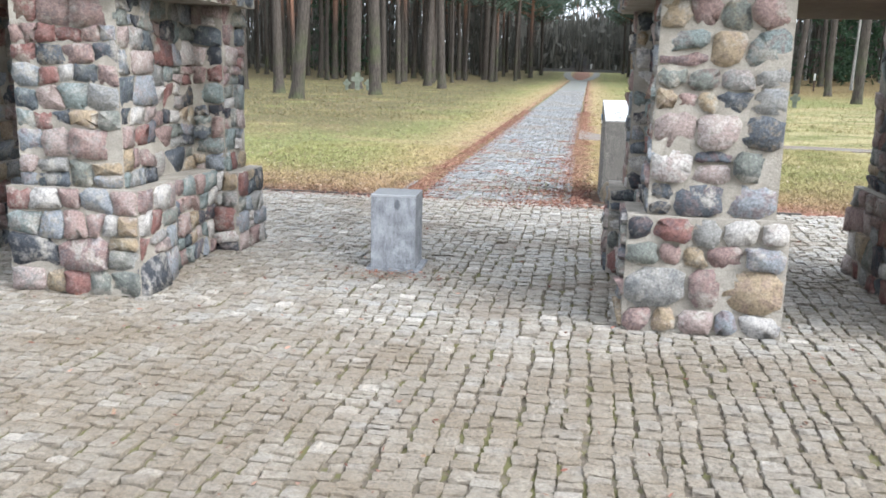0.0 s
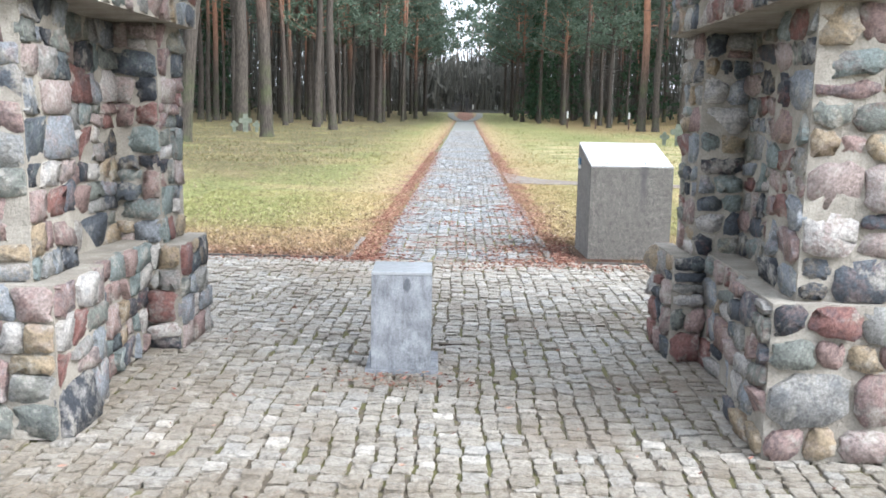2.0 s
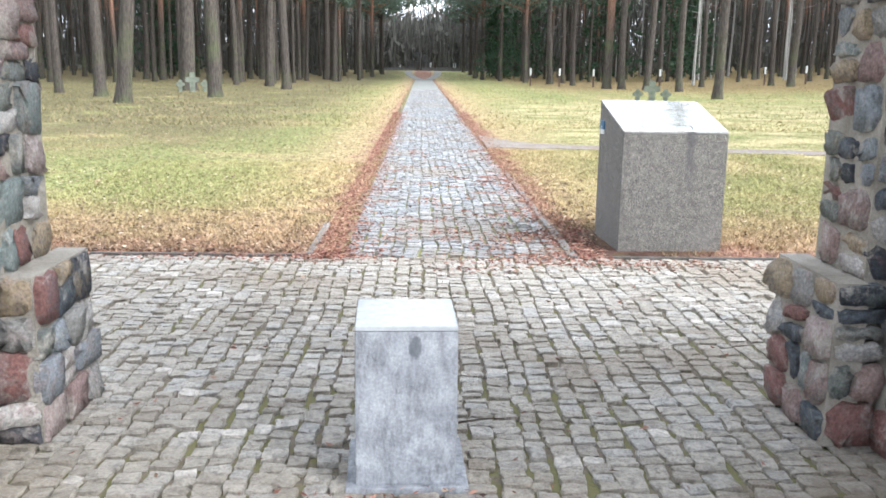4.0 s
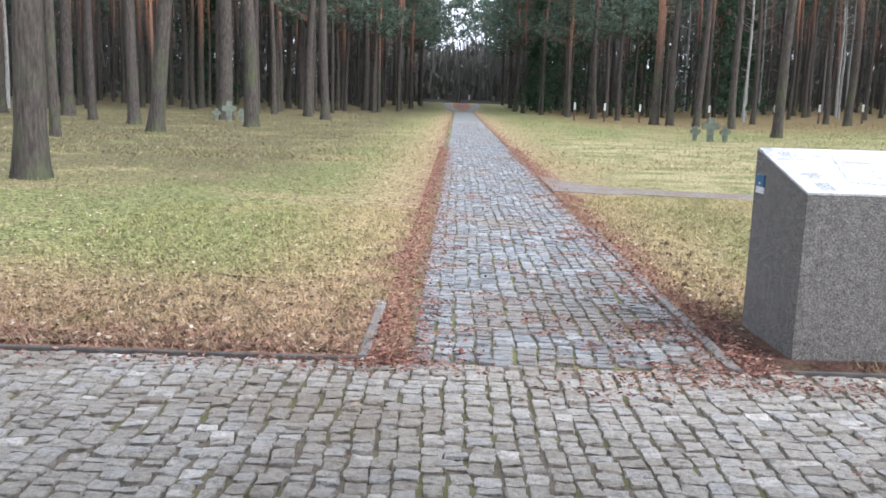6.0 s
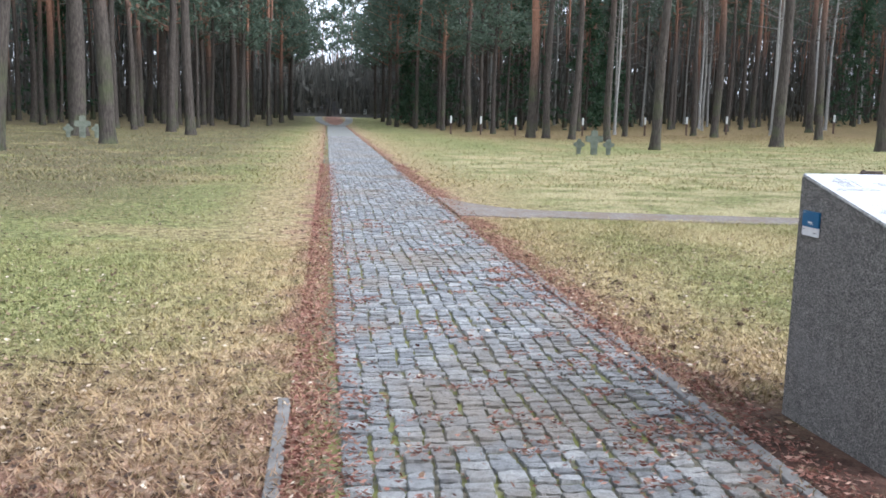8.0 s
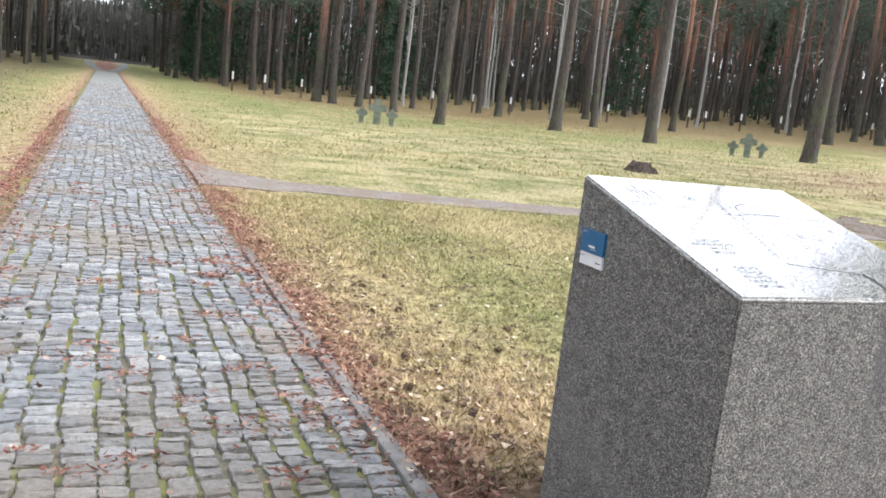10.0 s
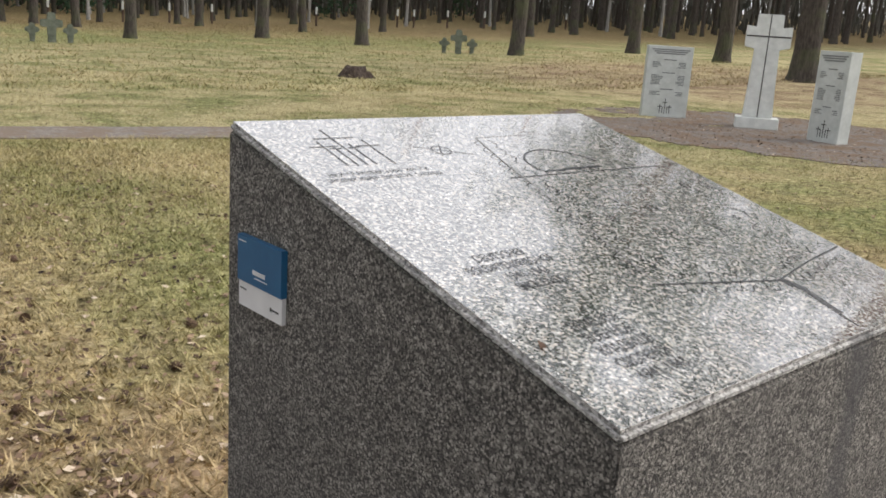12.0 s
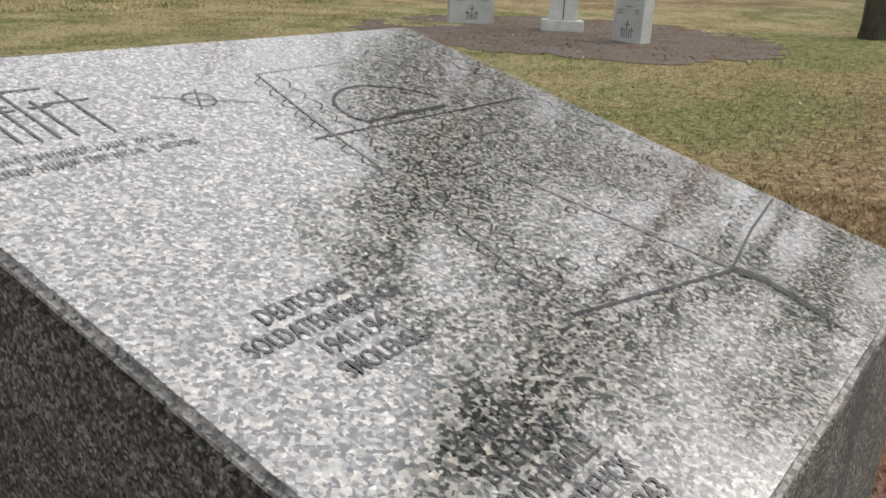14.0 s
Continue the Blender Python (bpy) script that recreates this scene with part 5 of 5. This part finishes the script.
mass("far_crowns", [thin_out(p[1], 0.3, 3) for p in pine_parts_list], spots, M_NEEDLES, "crowns of the deeper pine wood", False)
# trees that close the place behind and beside the forecourt
spots = []
for a in np.linspace(0, 2 * math.pi, 90):
    x, y = -1 + 48 * math.cos(a) * tr.uniform(0.9, 1.5), -2 + 40 * math.sin(a) * tr.uniform(0.9, 1.5)
    if y < 18 and free(x, y, 2.5):
        spots.append((tr.randrange(6), x, y, tr.uniform(0.85, 1.1), tr.uniform(0, 6.28)))
mass("wood_trunks", [p[0] for p in pine_parts_list], spots, M_PINE, "pine trunks round the forecourt", True)
mass("wood_crowns", [thin_out(p[1], 0.3, 3) for p in pine_parts_list], spots, M_NEEDLES, "pine crowns round the forecourt", False)

# undergrowth and twigs that close the view between the far trunks
r = np.random.default_rng(12)
V, F = [], []
for q_ in range(110000):
    x = r.uniform(-160, 180) if q_ < 92000 else r.uniform(-17, 15)
    y = r.uniform(150, 230) if r.random() < 0.7 else r.uniform(118, 150)
    if abs(x) > 85:
        y = r.uniform(60, 225)
    mid_gap = abs(x - PATH_X) < 13
    if mid_gap and y < 158:
        continue
    z = r.uniform(0, 1) ** 1.2 * (10 if mid_gap else 19) + float(terrain(x, y))
    slim = r.random() < 0.72
    s = r.uniform(2.0, 6.0) if slim else r.uniform(0.6, 1.6)
    d = r.normal(0, 0.12 if slim else 0.8, 3)
    d[2] = 1.0
    d /= np.linalg.norm(d)
    w = np.cross(d, r.normal(0, 1, 3))
    w /= np.linalg.norm(w)
    c = np.array((x, y, max(z - (s * 0.5 if slim else 0), -0.2)))
    half = r.uniform(0.06, 0.2) if slim else s * 0.3
    k = len(V)
    V.extend([c - w * half, c + w * half, c + d * s])
    F.append((k, k + 1, k + 2))
tagged(part("far_undergrowth", mesh_from("far_undergrowth", V, F, M_FAR), None), "dim undergrowth between the far trunks", "undergrowth", kind="stuff")

# ---- grass, leaves and needles ----
def on_lawn(x, y):
    if y < 11.16 or (-2.0 < x < -0.2):
        return False
    if 0.24 < x < 1.2 and 11.34 < y < 12.22:
        return False
    if 20.85 < y + 0.17 * x < 21.7 and 0 < x < 10.5:
        return False
    if (x - 13.2) ** 2 / 10.2 + (y - 19.0) ** 2 / 13.0 < 1:
        return False
    return True


def scatter(count_, x0, x1, y0, y1, seed, pull=0.0):
    r = np.random.default_rng(seed)
    out = []
    while len(out) < count_:
        x = r.uniform(x0, x1)
        y = y0 + (y1 - y0) * r.uniform() ** (1 + pull)
        if on_lawn(x, y):
            out.append((x, y))
    return out


def blades(name, spots_, lo, hi, width, seed):
    r = np.random.default_rng(seed)
    P = np.array(spots_)
    m = len(P)
    a = r.uniform(0, 2 * math.pi, m)
    hgt = r.uniform(lo, hi, m)
    lean = r.uniform(0.4, 1.6, m) * hgt
    b = a + r.normal(0, 1.2, m)
    z = terrain(P[:, 0], P[:, 1]) - 0.004
    v0 = np.stack([P[:, 0] - width * np.cos(a), P[:, 1] - width * np.sin(a), z], 1)
    v1 = np.stack([P[:, 0] + width * np.cos(a), P[:, 1] + width * np.sin(a), z], 1)
    v2 = np.stack([P[:, 0] + lean * np.cos(b), P[:, 1] + lean * np.sin(b), z + hgt], 1)
    V_ = np.stack([v0, v1, v2], 1).reshape(-1, 3)
    me = bpy.data.meshes.new(name)
    me.vertices.add(3 * m)
    me.vertices.foreach_set("co", V_.ravel())
    me.loops.add(3 * m)
    me.loops.foreach_set("vertex_index", np.arange(3 * m))
    me.polygons.add(m)
    me.polygons.foreach_set("loop_start", np.arange(0, 3 * m, 3))
    me.materials.append(M_GRASS)
    me.update(calc_edges=True)
    return me


grass_spots = scatter(90000, -9, 14, 11.16, 30, 21, 0.6) + scatter(90000, -0.1, 5.5, 11.4, 20.3, 22) + scatter(30000, -5.5, -2.0, 11.16, 18, 23)
grass_spots = [(x, y) for x, y in grass_spots if not (-0.1 < x < 0.6 and y < 12.3)]
g = part("grass", blades("grass", grass_spots, 0.02, 0.06, 0.0055, 24), None)
tagged(g, "short matted winter grass, green and straw-coloured", "grass", kind="stuff")
far_spots = scatter(45000, -24, 34, 26, 75, 25, 0.5)
g = part("grass_far", blades("grass_far", far_spots, 0.03, 0.1, 0.02, 26), None)
tagged(g, "short winter grass of the wide lawn", "grass", kind="stuff")


def leaf_mesh(name, spots_, s0, s1, material, seed, slim=0.6, zs=None):
    r = np.random.default_rng(seed)
    V_, F_ = [], []
    for i, (x, y) in enumerate(spots_):
        s, a = r.uniform(s0, s1), r.uniform(0, 6.28)
        c, q = math.cos(a), math.sin(a)
        z = (float(terrain(x, y)) if zs is None else zs) + r.uniform(0.004, 0.016)
        curl = r.uniform(0.1, 0.5) * s
        k = len(V_)
        for lx, ly, lz in ((-0.5, 0, curl * r.uniform(0, 1)), (0, -0.5 * slim, 0), (0.5, 0, curl * r.uniform(0, 1)), (0, 0.5 * slim, curl * 0.7)):
            V_.append((x + s * (c * lx - q * ly), y + s * (q * lx + c * ly), z + lz))
        F_.extend([(k, k + 1, k + 3), (k + 1, k + 2, k + 3)])
    return mesh_from(name, V_, F_, material)


leaf_spots = scatter(9000, -10, 14, 11.2, 36, 31, 0.2) + scatter(15000, -14, -2.2, 12.0, 40, 38, 0.4) + scatter(3500, -0.05, 4.5, 11.2, 18, 32) + scatter(2600, -5, -2.2, 11.2, 15.5, 33, 1.3) + scatter(5200, -9, -2.2, 11.2, 16.5, 37, 1.3) + scatter(1800, -0.1, 0.5, 11.2, 17, 35) + scatter(4500, 0.0, 6.0, 11.8, 19, 39)
gr = np.random.default_rng(36)
leaf_spots = [(x, y) for x, y in leaf_spots if not (x < 0.6 and y < 12.35 and x > -0.2 and gr.random() < 0.88)]      # fewer leaves beside the desk
for _ in range(3600):
    a, q = gr.uniform(0, 6.28), gr.uniform() ** 0.5
    leaf_spots.append((13.2 + 3.3 * q * math.cos(a), 19.0 + 3.7 * q * math.sin(a)))
for _ in range(3000):
    leaf_spots.append((gr.normal(24, 4.5), gr.normal(27, 4)))
lv = part("fallen_leaves", leaf_mesh("fallen_leaves", leaf_spots, 0.014, 0.05, M_LEAF, 34), None)
tagged(lv, "dry brown leaves strewn over the lawn", "leaves", kind="stuff")
r = np.random.default_rng(41)
pn = []
for _ in range(24000):
    y = 11.0 + 22 * r.uniform() ** 1.5
    if r.random() < 0.6:
        x = -2.2 + abs(r.normal(0, 0.17))
    else:
        x = -0.1 - abs(r.normal(0, 0.13)) + r.uniform(0, 0.3)
    if not (-0.17 < x < -0.06 and y < 13.0 and r.random() < 0.85):
        pn.append((x, y))
for cx, cy, rad, m in ((-2.1, 11.0, 0.3, 450), (-0.45, 10.95, 0.3, 420), (0.3, 10.8, 0.45, 500), (-3.2, 10.95, 0.8, 420), (-1.05, 12.1, 0.12, 90), (-1.3, 13.9, 0.14, 80), (-0.6, 13.0, 0.15, 110), (-0.5, 11.9, 0.12, 80), (-0.9, 10.6, 0.2, 120), (-1.37, 7.0, 0.22, 160)):
    for _ in range(m):
        pn.append((cx + r.normal(0, rad), cy + r.normal(0, rad * 0.5 if rad < 0.25 else 0.1)))
for _ in range(500):
    pn.append((r.uniform(-4, 3), r.uniform(2.5, 11)))
for _ in range(900):
    pn.append((r.uniform(-1.95, -0.15), 11.1 + 16 * r.uniform() ** 1.4))
for _ in range(80):           # loose clumps on the setts, most along the edge
    cx, cy, rad = (r.uniform(-0.55, -0.15) if r.random() < 0.45 else r.uniform(-1.95, -0.15)), 11.1 + 9 * r.uniform() ** 1.6, r.uniform(0.03, 0.09)
    for _ in range(int(rad * 700)):
        pn.append((cx + r.normal(0, rad), cy + r.normal(0, rad * 0.55)))
ln_ = part("needle_litter", leaf_mesh("needle_litter", pn, 0.018, 0.048, M_NEEDLE_LITTER, 42, 0.07, 0.002), None)
tagged(ln_, "reddish fallen pine needles along the path edges", "needles", kind="stuff")
cl = [(x, y) for x, y in pn if r.random() < 0.06]
lv = part("court_leaves", leaf_mesh("court_leaves", cl, 0.02, 0.05, M_LEAF, 43, 0.6, 0.004), None)
tagged(lv, "small dry leaves on the setts", "leaves", kind="stuff")

# ---- pine cones and twigs ----
CONES = [(0.3, 15.4), (0.4, 14.8), (0.6, 14.85), (0.12, 13.8), (1.2, 14.4), (0.3, 13.9), (0.15, 13.4), (0.8, 15.8), (0.5, 15.5), (0.05, 17.0), (0.9, 14.0)]
def pine_cone():
    bm = bmesh.new()
    for k in range(7):
        z, w = k / 6, 0.02 * math.sin(math.pi * (0.16 + 0.8 * k / 6)) + 0.002
        for i in range(7):
            a = 2 * math.pi * (i + 0.5 * (k % 2)) / 7
            c, q = math.cos(a), math.sin(a)
            p = [(0.3 * w * c, 0.3 * w * q, 0.055 * z), (w * math.cos(a - 0.4), w * math.sin(a - 0.4), 0.055 * z + 0.004), (1.15 * w * c, 1.15 * w * q, 0.055 * z + 0.009), (w * math.cos(a + 0.4), w * math.sin(a + 0.4), 0.055 * z + 0.004)]
            bm.faces.new([bm.verts.new(t) for t in p])
    bmesh.ops.create_icosphere(bm, subdivisions=1, radius=0.013, matrix=Matrix.Translation((0, 0, 0.028)) @ Matrix.Diagonal((1, 1, 2, 1)))
    ob = part("pine_cone", bm, M_CONE)
    return tagged(ob, "small dark open pine cone lying in the grass", "pine cone", "fallen pine cones")


first = pine_cone()
cr = random.Random(5)
for k, (x, y) in enumerate(CONES):
    m = pose(x, y, 0.022, 90, cr.uniform(-20, 20), cr.uniform(0, 360))
    if k == 0:
        first.matrix_basis = m
    else:
        copy_thing(first, m)


def twig(x, y, turn, ln, label):
    bm = bmesh.new()
    rings = []
    for k in range(6):
        t = k / 5
        cx, cy = ln * (t - 0.5), 0.06 * ln * math.sin(t * 4 + x)
        rad = 0.006 * (1 - 0.6 * t)
        rings.append([bm.verts.new((cx, cy + rad * math.cos(a), 0.012 + rad * math.sin(a))) for a in (0, 1.57, 3.14, 4.71)])
    for a, b in zip(rings, rings[1:]):
        for i in range(4):
            bm.faces.new((a[i], a[(i + 1) % 4], b[(i + 1) % 4], b[i]))
    bm.faces.new(rings[0])
    bm.faces.new(rings[-1])
    ob = part("twig", bm, M_STUMP)
    ob.matrix_world = pose(x, y, 0.0, 0, 0, turn)
    return tagged(ob, label, "twig", "fallen twigs")


twig(-1.08, 7.75, 8, 0.2, "dark broken twig on the stone setts")
twig(1.4, 15.6, 20, 0.5, "thin bare twig in the lawn")
twig(2.3, 16.4, -35, 0.4, "thin bare twig in the lawn")
twig(0.7, 14.2, 60, 0.3, "thin bare twig in the lawn")
twig(-3.4, 13.2, -15, 0.4, "thin bare twig in the lawn")

# ---- the setts ----
lay_setts(court, cobble_rows(-8.0, 6.5, -1.5, 11.06, 0.107, 0.086, 3), 0.007, M_COB_TAN, M_COB_TAN_J,
          lambda x, y: 9.0 < y and -2.3 < x < -0.25, "setts", "worn tan stone setts of the forecourt")
lay_setts(path_bed, cobble_rows(-1.96, -0.15, 11.1, 62, 0.116, 0.08, 4), 0.011, M_COB_BLUE, M_COB_BLUE_J,
          lambda x, y: y < 13.1, "setts", "blue-grey stone setts of the footpath")
